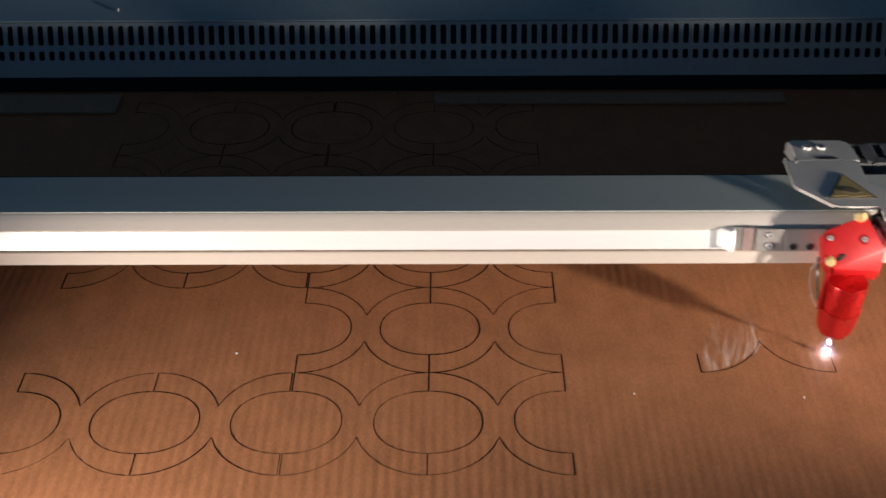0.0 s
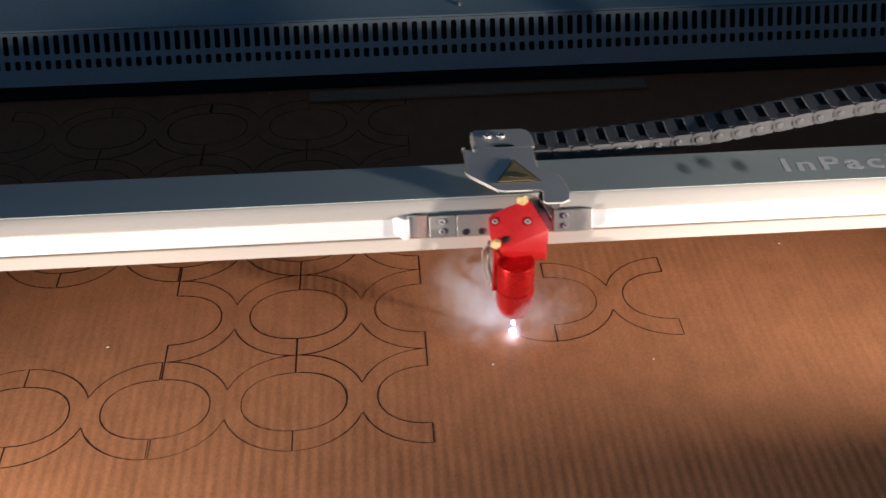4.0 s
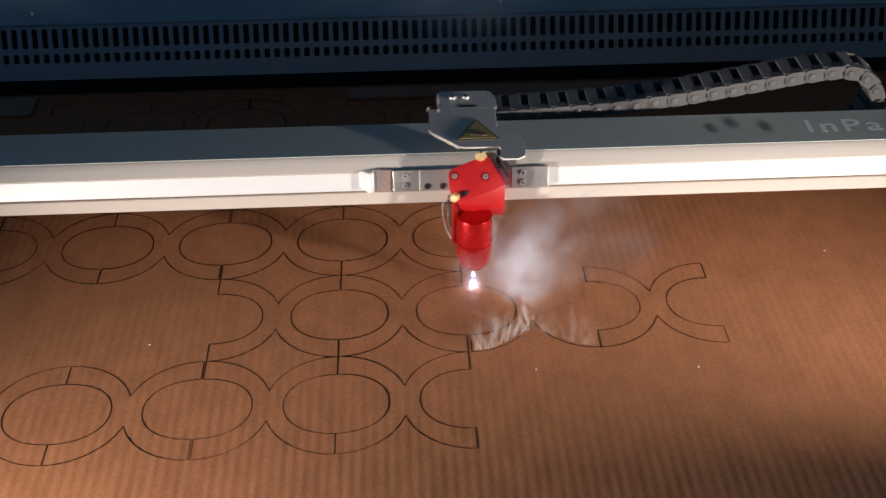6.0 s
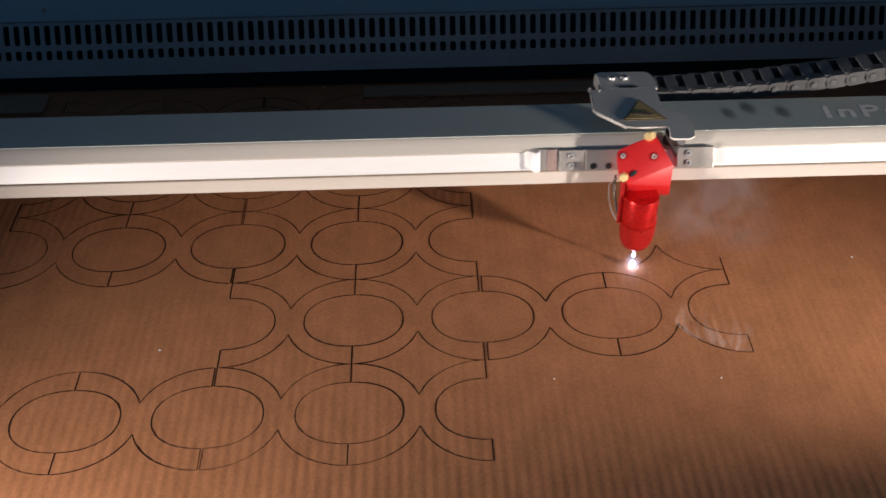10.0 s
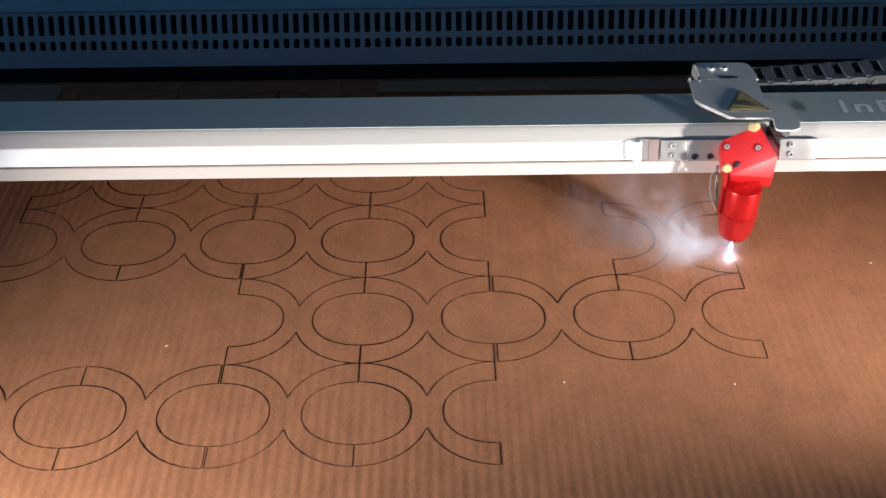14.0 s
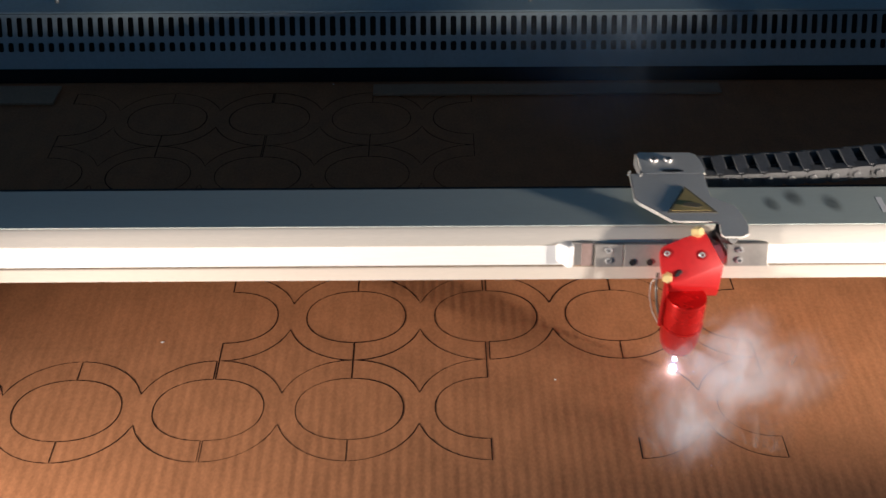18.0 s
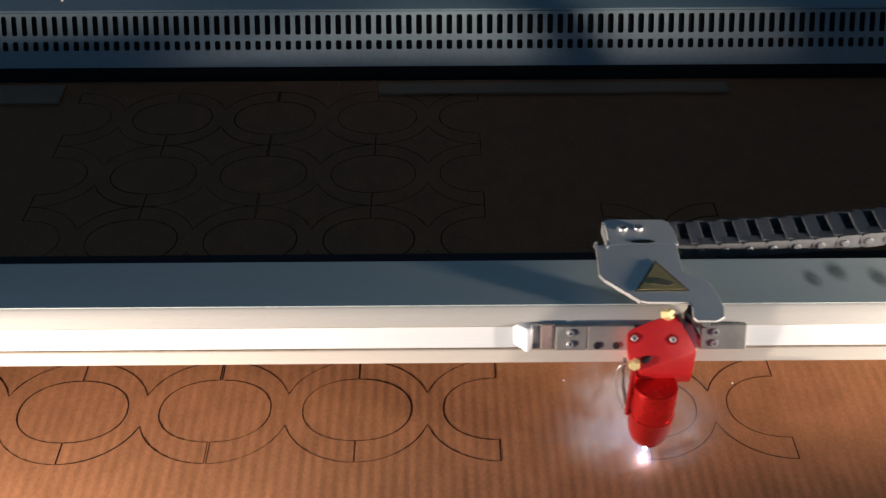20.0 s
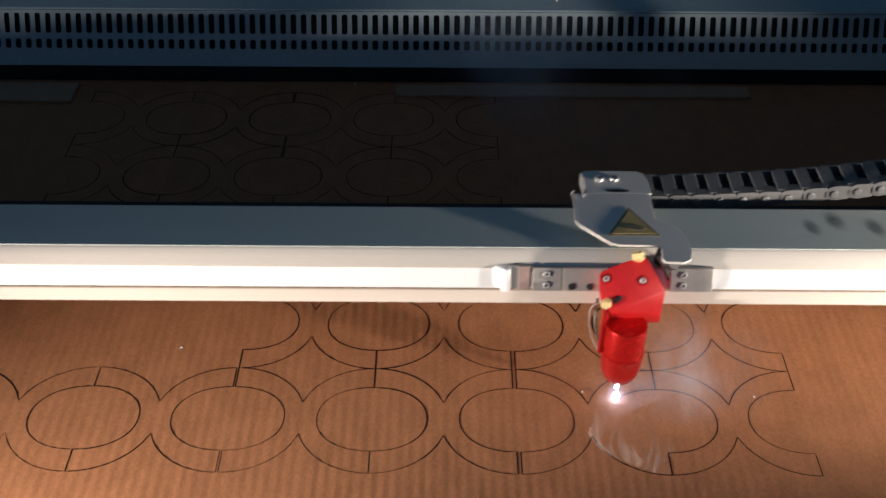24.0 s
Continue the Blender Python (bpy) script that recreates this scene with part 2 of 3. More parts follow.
def outline():
    """The closed outline of one link piece between two oval centres, from the left inner foot, anticlockwise."""
    def arc(x):
        return Q / 2 * math.sqrt(1 - (x / AO) ** 2)

    def inner(a):
        c, s = math.cos(a), math.sin(a)
        return AI * abs(c) ** (2 / NI), H / 2 * math.copysign(abs(s) ** (2 / NI), s)

    xs = [P / 2 * k / 13 for k in range(14)]
    angles = [math.pi * (k / 32 - 0.5) for k in range(1, 32)]
    pts = [(0, -H / 2), (0, -Q / 2)] + [(x, -arc(x)) for x in xs[1:]] + [(P - x, -arc(x)) for x in xs[-2::-1]]
    pts += [(P, -H / 2)] + [(P - inner(a)[0], inner(a)[1]) for a in angles] + [(P, H / 2), (P, Q / 2)]
    pts += [(P - x, arc(x)) for x in xs[1:]] + [(x, arc(x)) for x in xs[-2::-1]]
    pts += [(0, H / 2)] + [(inner(a)[0], -inner(a)[1]) for a in angles] + [(0, -H / 2)]
    return np.array(pts)


OUT = outline()
RUN = np.r_[0, np.cumsum(np.hypot(*np.diff(OUT, axis=0).T))]
RUN /= RUN[-1]


def on_outline(s):
    s = s % 1.0
    return float(np.interp(s, RUN, OUT[:, 0])), float(np.interp(s, RUN, OUT[:, 1]))


# when the beam stands where on each outline: (row, left oval, [(seconds, share of the outline)])
CUTS = [
    (1, 5, [(0, .305), (.4, .384), (.8, .475), (1, .507), (1.2, .545), (1.6, .632), (2, .707), (2.4, .772), (2.8, .846), (3, .89), (3.2, .933), (3.4, 1.0)]),
    (1, 4, [(3.5, .303), (5.5, -.093), (5.8, -.15), (6, -.184), (6.1, -.197), (6.4, -.245), (6.7, -.307), (7, -.368), (7.3, -.433), (7.6, -.472), (7.9, -.54),
            (8, -.564), (8.2, -.6), (8.5, -.67), (8.62, -.697)]),
    (2, 5, [(8.95, .297), (9, .286), (9.1, .27), (9.4, .205), (9.7, .148), (10, .085), (10.3, .024), (10.6, -.03), (10.9, -.094), (11, -.107), (11.2, -.155), (11.5, -.224),
            (13.5, -.567), (13.6, -.597), (14, -.692), (14.1, -.697)]),
    (0, 5, [(14.4, .0), (14.8, .07), (15, .114), (15.2, .151), (15.6, .237), (16, .298), (16.4, .387), (16.8, .468), (17, .504), (17.2, .54), (17.6, .618), (18, .696),
            (18.4, .77), (18.8, .847), (19, .891), (19.2, .928), (19.5, 1.0)]),
    (0, 4, [(19.8, .303), (21.5, -.077), (21.7, -.107), (21.9, -.156), (22, -.18), (22.1, -.203), (22.3, -.232), (22.5, -.258), (22.7, -.3), (22.9, -.337), (23, -.352),
            (23.1, -.384), (23.2, -.406), (23.4, -.444), (23.6, -.474), (23.8, -.51), (23.9, -.531), (24, -.556)]),
]


def beam_spot(t):
    """Where the laser meets the sheet at t seconds."""
    last = None
    for row, left, knots in CUTS:
        times, shares = zip(*knots)
        if t < times[0]:
            x, y = on_outline(shares[0])
            here = (TILE[left] + x, row * Q + y)
            if last is None:
                return here
            k = (t - last[0]) / (times[0] - last[0])
            k = k * k * (3 - 2 * k)
            return tuple(a + (b - a) * k for a, b in zip(last[1], here))
        if t <= times[-1] + 1e-6:
            x, y = on_outline(float(np.interp(t, times, shares)))
            return TILE[left] + x, row * Q + y
        x, y = on_outline(shares[-1])
        last = (times[-1], (TILE[left] + x, row * Q + y))
    return last[1]


SPOTS = [(k / 10, *beam_spot(k / 10)) for k in range(241)]


def swell(x, y):
    """How far the sheet bulges at a place."""
    return 0.00008 * np.sin(x * 11 + 1) * np.sin(y * 14) + 0.00003 * np.sin(x * 43 + y * 31) - 0.00024


def ribbon(points, width, z=0.00013, deep=0.003):
    """A thin dark band along points: the burnt slot of the laser."""
    bm = bmesh.new()
    pts = [Vector((x, y, swell(x, y))) for x, y in points]
    rows = []
    for i, p in enumerate(pts):
        d = pts[min(i + 1, len(pts) - 1)] - pts[max(i - 1, 0)]
        d = Vector((d.x, d.y, 0)).normalized()
        wide = width * max(0.5, 1.0 + 0.35 * abs(d.y) ** 4 + 1.0 * noise.noise(Vector((p.x * 19, p.y * 19, 0.5))))
        side = Vector((-d.y, d.x, 0)) * wide / 2
        rows.append([bm.verts.new(p + side + Vector((0, 0, z))), bm.verts.new(p - side + Vector((0, 0, z))),
                     bm.verts.new(p - side - Vector((0, 0, deep))), bm.verts.new(p + side - Vector((0, 0, deep)))])
    for a, b in zip(rows, rows[1:]):
        for k in range(4):
            j = (k + 1) % 4
            bm.faces.new((a[j], a[k], b[k], b[j]))
    bm.faces.new(rows[0])
    bm.faces.new(rows[-1][::-1])
    bmesh.ops.recalc_face_normals(bm, faces=bm.faces[:])
    return bm


# ---------------------------------------------------------------- setting: table, panel, walls
setting("work_table", box(-0.62, 0.92, -0.46, 0.409, -0.03, -0.0045), TABLE, "dark honeycomb cutting table under the cardboard", "work table")
setting("ground", box(-30, 30, -30, 30, -0.95, -0.9), SHELL, "grey workshop floor under the machine", "floor")
# unseen side walls: low left, tall right, so room light enters from the left
setting("wall_left", box(-0.64, -0.62, -0.46, 0.66, -0.90, 0.16), SHELL, "unseen grey side wall, its height set to shape the room light", "machine wall")
setting("wall_right", box(0.92, 0.94, -0.46, 0.66, -0.90, 0.50), SHELL, "unseen grey side wall, its height set to shape the room light", "machine wall")
setting("wall_front", box(-0.64, 0.94, -0.48, -0.46, -0.90, 0.06), SHELL, "grey front wall of the laser cutter", "machine wall")
# unseen plate, added to cut the right lamp off the near sheet
setting("lamp_blocker", box(0.50, 0.92, -0.175, -0.165, -0.0045, 0.0866, 0.002), SHELL, "unseen grey plate added to shade the front right of the sheet", "machine wall")
# unseen roof, added to keep room light off the rear
setting("cover", box(-0.64, 0.94, 0.08, 0.66, 0.345, 0.36), SHELL, "unseen dark roof added to shade the rear of the laser cutter", "machine cover")

UPY, UPZ = 0.47, 0.883            # the panel leans back
BASE = Vector((0, 0.4273, 0.0))


def panel_point(x, along, out=0.0):
    return Vector((x, BASE.y + UPY * along - UPZ * out, BASE.z + UPZ * along + UPY * out))


def vent_panel():
    """Slanted sheet-metal panel with two rows of through slots."""
    pitch, x0, x1 = 0.0095, -0.60, 0.9105
    n = int((x1 - x0) / pitch)
    bm = bmesh.new()
    levels = [0.0030, 0.0188, 0.0273, 0.0328, 0.0507, 0.0536]
    half = 0.0027
    xs = []
    for k in range(n):
        c = x0 + (k + 0.5) * pitch
        xs += [c - half, c + half]
    xs = [x0] + xs + [x1]
    front = [[bm.verts.new(panel_point(x, a)) for x in xs] for a in levels]
    for r in range(len(levels) - 1):
        for c in range(len(xs) - 1):
            if r in (1, 3) and c % 2 == 1:
                low, high = levels[r], levels[r + 1]
                for x, dx in ((xs[c], 0.0013), (xs[c + 1], -0.0013)):      # rounded slot ends
                    for a, da in ((low, 0.0016), (high, -0.0016)):
                        ring = [panel_point(x, a), panel_point(x + dx, a), panel_point(x + dx * 0.3, a + da * 0.3), panel_point(x, a + da)]
                        bm.faces.new([bm.verts.new(p) for p in (ring if dx * da > 0 else ring[::-1])])
                continue
            bm.faces.new((front[r][c], front[r][c + 1], front[r + 1][c + 1], front[r + 1][c]))
    got = bmesh.ops.extrude_face_region(bm, geom=bm.faces[:])
    back = [v for v in got["geom"] if isinstance(v, bmesh.types.BMVert)]
    bmesh.ops.translate(bm, verts=back, vec=Vector((0, UPZ, -UPY)) * 0.0016)
    bmesh.ops.recalc_face_normals(bm, faces=bm.faces[:])
    return bm


vent = setting("vent_panel", vent_panel(), PANEL, "dark blue-grey sheet-metal exhaust panel with two rows of slots", "vent panel")
# solid block, painted black for the shade seen through the slots
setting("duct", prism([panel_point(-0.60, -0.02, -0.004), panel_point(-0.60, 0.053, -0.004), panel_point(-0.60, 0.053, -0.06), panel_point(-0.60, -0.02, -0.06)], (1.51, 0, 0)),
        INSIDE, "solid block behind the slots, black for the shade in the duct", "duct")
setting("back_ledge", prism([panel_point(-0.62, 0.0538, 0.002), panel_point(-0.62, 0.0556, 0.002), Vector((-0.62, 0.62, 0.066)), Vector((-0.62, 0.62, 0.060))], (1.535, 0, 0), 0.0006),
        LEDGE, "blue-grey ledge above the slotted panel, room light in its colour", "ledge")
setting("back_wall", box(-0.64, 0.94, 0.62, 0.64, -0.90, 0.12), SHELL, "plain rear wall of the laser cutter", "machine wall")
# solid block, painted black for the shade of the gap
setting("trough", box(-0.62, 0.92, 0.41, 0.43, -0.06, -0.031), INSIDE, "solid block in the gap behind the table, black for its shade", "trough")


def screw(parent, at, r=0.0027, turn=None, tall=0.0022):
    """Socket-head screw: a rounded head with a hexagon hollow."""
    m = turn or Matrix()
    s = part("screw", lathe([(r, -0.001), (r, tall * 0.72), (r * 0.86, tall), (r * 0.5, tall), (r * 0.46, tall - 0.0014)], 16, at, m), SCREW, parent, "", 40)
    return s


for x in (-0.21, 0.238, 0.70):
    screw(vent, Vector((x, 0.4665, 0.0535)), 0.0022)

# ---------------------------------------------------------------- the cardboard sheet


def sheet_mesh():
    flute, per = 0.0071, 8
    x0, x1, y0, y1 = -0.42, 0.75, -0.40, 0.4075
    nx = int((x1 - x0) / flute * per)
    ys = np.linspace(y0, y1, 170)
    xs = np.linspace(x0, x1, nx + 1)
    X, Y = np.meshgrid(xs, ys)
    lift = np.array([[0.8 * noise.noise((x * 90, y * 60, 3.0)) + 1.3 * noise.noise((x * 110, y * 190, 9.0)) for x in xs[::4]] for y in ys])
    lift = np.repeat(lift, 4, 1)[:, : nx + 1]
    lift = np.pad(lift, ((0, 0), (0, nx + 1 - lift.shape[1])), mode="edge")
    wave = 0.00005 * np.cos(2 * np.pi * X / flute) * (1 + 1.0 * lift)
    Z = wave + swell(X, Y)
    top = np.stack([X, Y, Z], -1).reshape(-1, 3)
    low = top.copy()
    low[:, 2] = -0.0044
    n = len(top)
    faces = []
    w = nx + 1
    for r in range(len(ys) - 1):
        for c in range(nx):
            a = r * w + c
            faces.append((a, a + 1, a + w + 1, a + w))
    rim = [c for c in range(w)] + [r * w + nx for r in range(1, len(ys))] + [(len(ys) - 1) * w + c for c in range(nx - 1, -1, -1)] + [r * w for r in range(len(ys) - 2, 0, -1)]
    for a, b in zip(rim, rim[1:] + rim[:1]):
        faces.append((a, n + a, n + b, b))
    faces.append(tuple(n + a for a in rim))
    me = bpy.data.meshes.new("sheet")
    me.from_pydata(top.tolist() + low.tolist(), [], faces)
    for p in me.polygons[: (len(ys) - 1) * nx]:
        p.use_smooth = True
    me.materials.append(KRAFT)
    return me


sheet = thing("cardboard_sheet", "brown corrugated kraft cardboard sheet cut into linked oval outlines", "cardboard")
board = new("board", sheet_mesh())
board.parent = sheet

for row in range(5):
    for left in (0, 1, 2, 3):
        if row == 1 and left < 2:
            continue
        shift = [(x + TILE[left], y + row * Q) for x, y in OUT]
        part("cut_outline", ribbon(shift, 0.00054), BURNT, sheet, "scorched laser-cut outline")


def open_cuts():
    """The outlines that are cut during the clip, in short lengths, each with the time at which the beam has passed it."""
    made = []
    for row, left, knots in CUTS:
        times, shares = zip(*knots)
        a, b = min(shares), max(shares)
        n = 44
        for k in range(n):
            s0, s1 = k / n, (k + 1) / n
            mid = (s0 + s1) / 2
            order = [mid + d for d in (-1, 0, 1) if a <= mid + d <= b]
            if shares[0] < shares[-1]:
                when = float(np.interp(order[0], shares, times)) if order else (-1.0 if row == 1 else 99)
            else:
                when = float(np.interp(-max(order), [-s for s in shares], times)) if order else 99
            pts = [on_outline(s0 + (s1 - s0) * j / 5 - (1e-9 if j == 5 else 0)) for j in range(6)]
            bends = [i for i in range(len(RUN)) if s0 < RUN[i] < s1]
            if bends:
                keys = sorted([s0 + (s1 - s0) * j / 5 for j in range(6)] + [float(RUN[i]) for i in bends])
                pts = [on_outline(s - (1e-9 if s >= s1 else 0)) for s in keys]
            ob = part("cut_length", ribbon([(x + TILE[left], y + row * Q) for x, y in pts], 0.00052), BURNT, sheet)
            made.append((ob, when))
    return made


LENGTHS = open_cuts()

# ---------------------------------------------------------------- gantry beam


def gantry_beam():
    g = thing("gantry_beam", "silver brushed aluminium gantry beam with a bright steel band along its front", "gantry beam")
    x0, x1 = -0.60, 0.91
    span = (x1 - x0, 0, 0)
    prof = [(0.024, 0.0605), (0.0245, 0.0700), (0.0265, 0.0712), (0.0315, 0.0835), (0.0295, 0.0850), (0.0335, 0.0893), (0.0366, 0.0921), (0.0378, 0.0928), (0.0392, 0.0931), (0.0785, 0.0932),
            (0.0802, 0.0918), (0.0800, 0.0640), (0.0760, 0.0600)]
    part("beam_profile", prism([(x0, y, z) for y, z in prof], span), ALU, g, "", 20)
    # thin top layer that carries the cooler, room-lit tint
    part("beam_top", box(x0, x1, 0.0384, 0.0783, 0.0929, 0.09345, 0.0002), COOL_ALU, g, "blue-grey top of the beam, room light in its colour")
    # brown strip stands for the soft shade in the groove below the band
    part("groove_shade", prism([(x0, 0.02472, 0.07048), (x0, 0.02512, 0.07098), (x0, 0.0262, 0.0709), (x0, 0.0262, 0.0703)], span), GROOVE, g, "thin brown strip painted as the shade under the sealing band")
    # hidden plate, added so no lamp light slips under the beam
    part("light_stop", box(x0, x1, 0.1185, 0.1205, 0.006, 0.062), BLACK, g, "unseen black plate added to stop light passing under the beam")
    part("rear_tray", box(x0, x1, 0.0802, 0.1205, 0.0622, 0.0642), BLACK, g, "black cable tray behind the beam")
    part("steel_band", prism([(x0, 0.0256, 0.0716), (x0, 0.0264, 0.0722), (x0, 0.0314, 0.0828), (x0, 0.0306, 0.0832)], span), STEEL, g, "bright stainless steel sealing band")
    for x, y, r in ((0.3825, 0.0665, 0.0060), (0.3665, 0.0595, 0.0050), (0.4065, 0.0600, 0.0058)):
        bm = bmesh.new()
        uv = bm.loops.layers.uv.new("veil")
        corner = [Vector((u * r * 1.4, v * r * 2.3, 0)) for u, v in ((-1, -1), (1, -1), (1, 1), (-1, 1))]
        f = bm.faces.new([bm.verts.new(pose(x, y, 0.09360, 0, 0, 14) @ c) for c in corner])
        for loop, c in zip(f.loops, ((0, 0), (1, 0), (1, 1), (0, 1))):
            loop[uv].uv = c
        part("smudge", bm, STAIN, g, "dark finger smudge")
    cu = bpy.data.curves.new("lettering", "FONT")
    cu.body, cu.size, cu.extrude, cu.space_character, cu.offset = "InPack", 0.0225, 0.00002, 1.22, 0.0004
    t = new("lettering", cu)
    cu.materials.append(WHITE)
    t.parent = g
    t.matrix_basis = pose(0.4350, 0.0508, 0.09352, 0) @ Matrix.Diagonal((1.27, 1, 1, 1))
    t["label"] = "white printed lettering"
    return g


gantry = gantry_beam()

# ---------------------------------------------------------------- laser head with its carriage
TILT_FRONT = pose(0, 0, 0, 51, 0, 0)


def laser_head():
    h = thing("laser_cutting_unit", "red anodised laser head on a steel carriage with a grey bracket", "laser head")
    part("mirror_housing", hull([(-0.0189, 0.0083, 0.0850), (-0.0189, 0.0143, 0.0924), (-0.0172, 0.0158, 0.0942), (-0.0050, 0.0189, 0.0981), (0.0089, 0.0216, 0.1014), (0.0206, 0.0082, 0.0848),
                                (-0.0115, 0.0009, 0.0758), (-0.0165, 0.0040, 0.0796), (-0.0115, 0.0006, 0.0742), (0.0192, 0.0040, 0.0698), (0.0208, 0.0095, 0.0580), (-0.0115, 0.0075, 0.0600),
                                (-0.0165, 0.0100, 0.0740), (-0.0155, 0.0290, 0.0760), (-0.0110, 0.0290, 0.0800), (0.0089, 0.0290, 0.0940), (0.0206, 0.0290, 0.0780), (0.0208, 0.0290, 0.0580), (-0.0115, 0.0290, 0.0600)], 0.0005),
         RED, h, "red mirror housing with slanted front plate", 30)
    part("black_cover", hull([(0.0150, 0.0240, 0.1020), (0.0200, 0.0180, 0.0960), (0.0235, 0.0145, 0.0900), (0.0245, 0.0290, 0.0890), (0.0180, 0.0300, 0.1045), (0.0245, 0.0290, 0.0960), (0.0235, 0.0150, 0.0850), (0.0240, 0.0290, 0.0820)], 0.0005), BLACK, h, "black cover plate")
    ax = -0.0014
    part("lens_tube", lathe([(0.0128, 0.0452), (0.0128, 0.0655), (0.0124, 0.0665), (0.0060, 0.0665)], 48, (ax, 0, 0)), TUBERED, h, "glossy red lens tube", 40)
    part("tube_ring", lathe([(0.0128, 0.0432), (0.0133, 0.0436), (0.0133, 0.0448), (0.0128, 0.0452)], 48, (ax, 0, 0)), TUBERED, h, "", 40)
    bm = lathe([(0.0022, 0.0206), (0.0078, 0.0210), (0.0098, 0.0228), (0.0115, 0.0268), (0.0125, 0.0322), (0.0129, 0.0380), (0.0129, 0.0432)], 48, (ax, 0, 0))
    way = Vector((0.20, -0.98, 0)).normalized()
    for v in bm.verts:                                  # one flat milled into the front
        over = (v.co - Vector((ax, 0, 0))).dot(way) - 0.0106
        if over > 0 and v.co.z < 0.0430:
            v.co -= way * over
    part("nozzle", bm, DARKRED, h, "dark red rounded nozzle with a milled flat", 25)
    part("nozzle_tip", lathe([(0.0009, 0.0135), (0.0016, 0.0142), (0.0030, 0.0207)], 16, (ax, 0, 0)), SCREW, h, "thin bright nozzle tip", 40)
    part("guide_rod", tube([(-0.0160, -0.0020, 0.0440), (-0.0158, -0.0010, 0.0600), (-0.0152, 0.0020, 0.0760)], 0.0015, 10), DARKRED, h, "dark red adjusting rod", 60)
    part("air_hose", tube([(-0.0180, 0.0140, 0.0740), (-0.0195, 0.0090, 0.0690), (-0.0190, 0.0040, 0.0600), (-0.0165, 0.0020, 0.0480)], 0.0009, 12), HOSE, h, "cloudy grey air hose", 60)
    for at in ((-0.0148, 0.0129, 0.0907), (0.0071, 0.0123, 0.0899)):
        part("screw_seat", lathe([(0.0031, -0.001), (0.0031, 0.0003), (0.0026, 0.0004)], 18, at, TILT_FRONT), DARKRED, h, "", 40)
        screw(h, Vector(at) + TILT_FRONT.to_3x3() @ Vector((0, 0, 0.0002)), 0.0018, TILT_FRONT, 0.0009)
    cone = [(0.0034, 0), (0.0034, 0.0045), (0.0026, 0.0060)]
    part("brass_fitting", lathe(cone, 6, (0.0030, 0.0222, 0.1000), pose(0, 0, 0, 38, 40, 0)), BRASS, h, "polished brass fitting")
    part("brass_fitting", lathe(cone, 6, (-0.0140, 0.0055, 0.0785), pose(0, 0, 0, 62, -38, 0)), BRASS, h, "polished brass fitting")
    # black oval disc, painted as the shade inside a hollow
    bm = lathe([(0.0030, -0.0006), (0.0030, 0.0005), (0.0026, 0.0007)], 18)
    bmesh.ops.transform(bm, matrix=Matrix.Translation((-0.0078, 0.0050, 0.0811)) @ TILT_FRONT @ pose(0, 0, 0, 0, 0, 40) @ Matrix.Diagonal((1, 0.45, 1, 1)), verts=bm.verts[:])
    part("hollow_shade", bm, BLACK, h)
    part("spring_clip", tube([(-0.0150, 0.010, 0.075), (-0.0215, 0.008, 0.0735), (-0.0235, 0.007, 0.070), (-0.0230, 0.006, 0.060), (-0.0205, 0.004, 0.050), (-0.0160, 0.000, 0.042)], 0.0004), SCREW, h, "thin bent wire")
    # carriage plates on the front of the beam
    lean = 0.40

    def carriage_plate(name, x0, x1, z0=0.0735, z1=0.0875, out=0.0, thick=0.005, mat=DULL):
        y0 = 0.0205 + out
        pts = [(x0, y0, z0), (x1, y0, z0), (x1, y0 + lean * (z1 - z0), z1), (x0, y0 + lean * (z1 - z0), z1)]
        return part(name, prism(pts, (0, thick, -lean * thick), 0.0004), mat, h)

    carriage_plate("carriage_plate", 0.0266, 0.0530)
    carriage_plate("carriage_plate", -0.0575, -0.0395)
    carriage_plate("carriage_plate", -0.0390, -0.0120)
    carriage_plate("carriage_bar", -0.0720, -0.0580, out=0.002, mat=DULL)
    carriage_plate("rubber_bumper", -0.0660, -0.0590, out=0.0012, mat=RUBBER)
    part("roller_cap", hull([(-0.0820, 0.0265, 0.0740), (-0.0745, 0.0185, 0.0735), (-0.0710, 0.0205, 0.0735), (-0.0710, 0.030, 0.0740), (-0.0820, 0.0315, 0.0855), (-0.0745, 0.0245, 0.0870), (-0.0710, 0.0255, 0.0870), (-0.0710, 0.034, 0.0865)], 0.0008), STEEL, h, "bright steel wiper cap", 40)
    for x, z in ((0.0345, 0.0775), (0.0345, 0.0840), (-0.0490, 0.0775), (-0.0490, 0.0840)):
        screw(h, (x, 0.0205 + lean * (z - 0.0735) - 0.0004, z), 0.0021, pose(0, 0, 0, 68, 0, 0), 0.0010)
    # black discs on the plate, shade of the bolt holes in their colour
    for x in (-0.0335, -0.0225):
        part("hole_shade", lathe([(0.0021, -0.001), (0.0021, 0.0006), (0.0017, 0.0007)], 16, (x, 0.0205 + lean * 0.003 - 0.0003, 0.0765), pose(0, 0, 0, 68, 0, 0)), BLACK, h)
    part("cable_gland", lathe([(0.0045, 0.0), (0.0045, 0.016), (0.0035, 0.018)], 20, (0.0200, 0.030, 0.092), pose(0, 0, 0, 60, 0, 20)), BLACK, h, "black cable gland", 40)
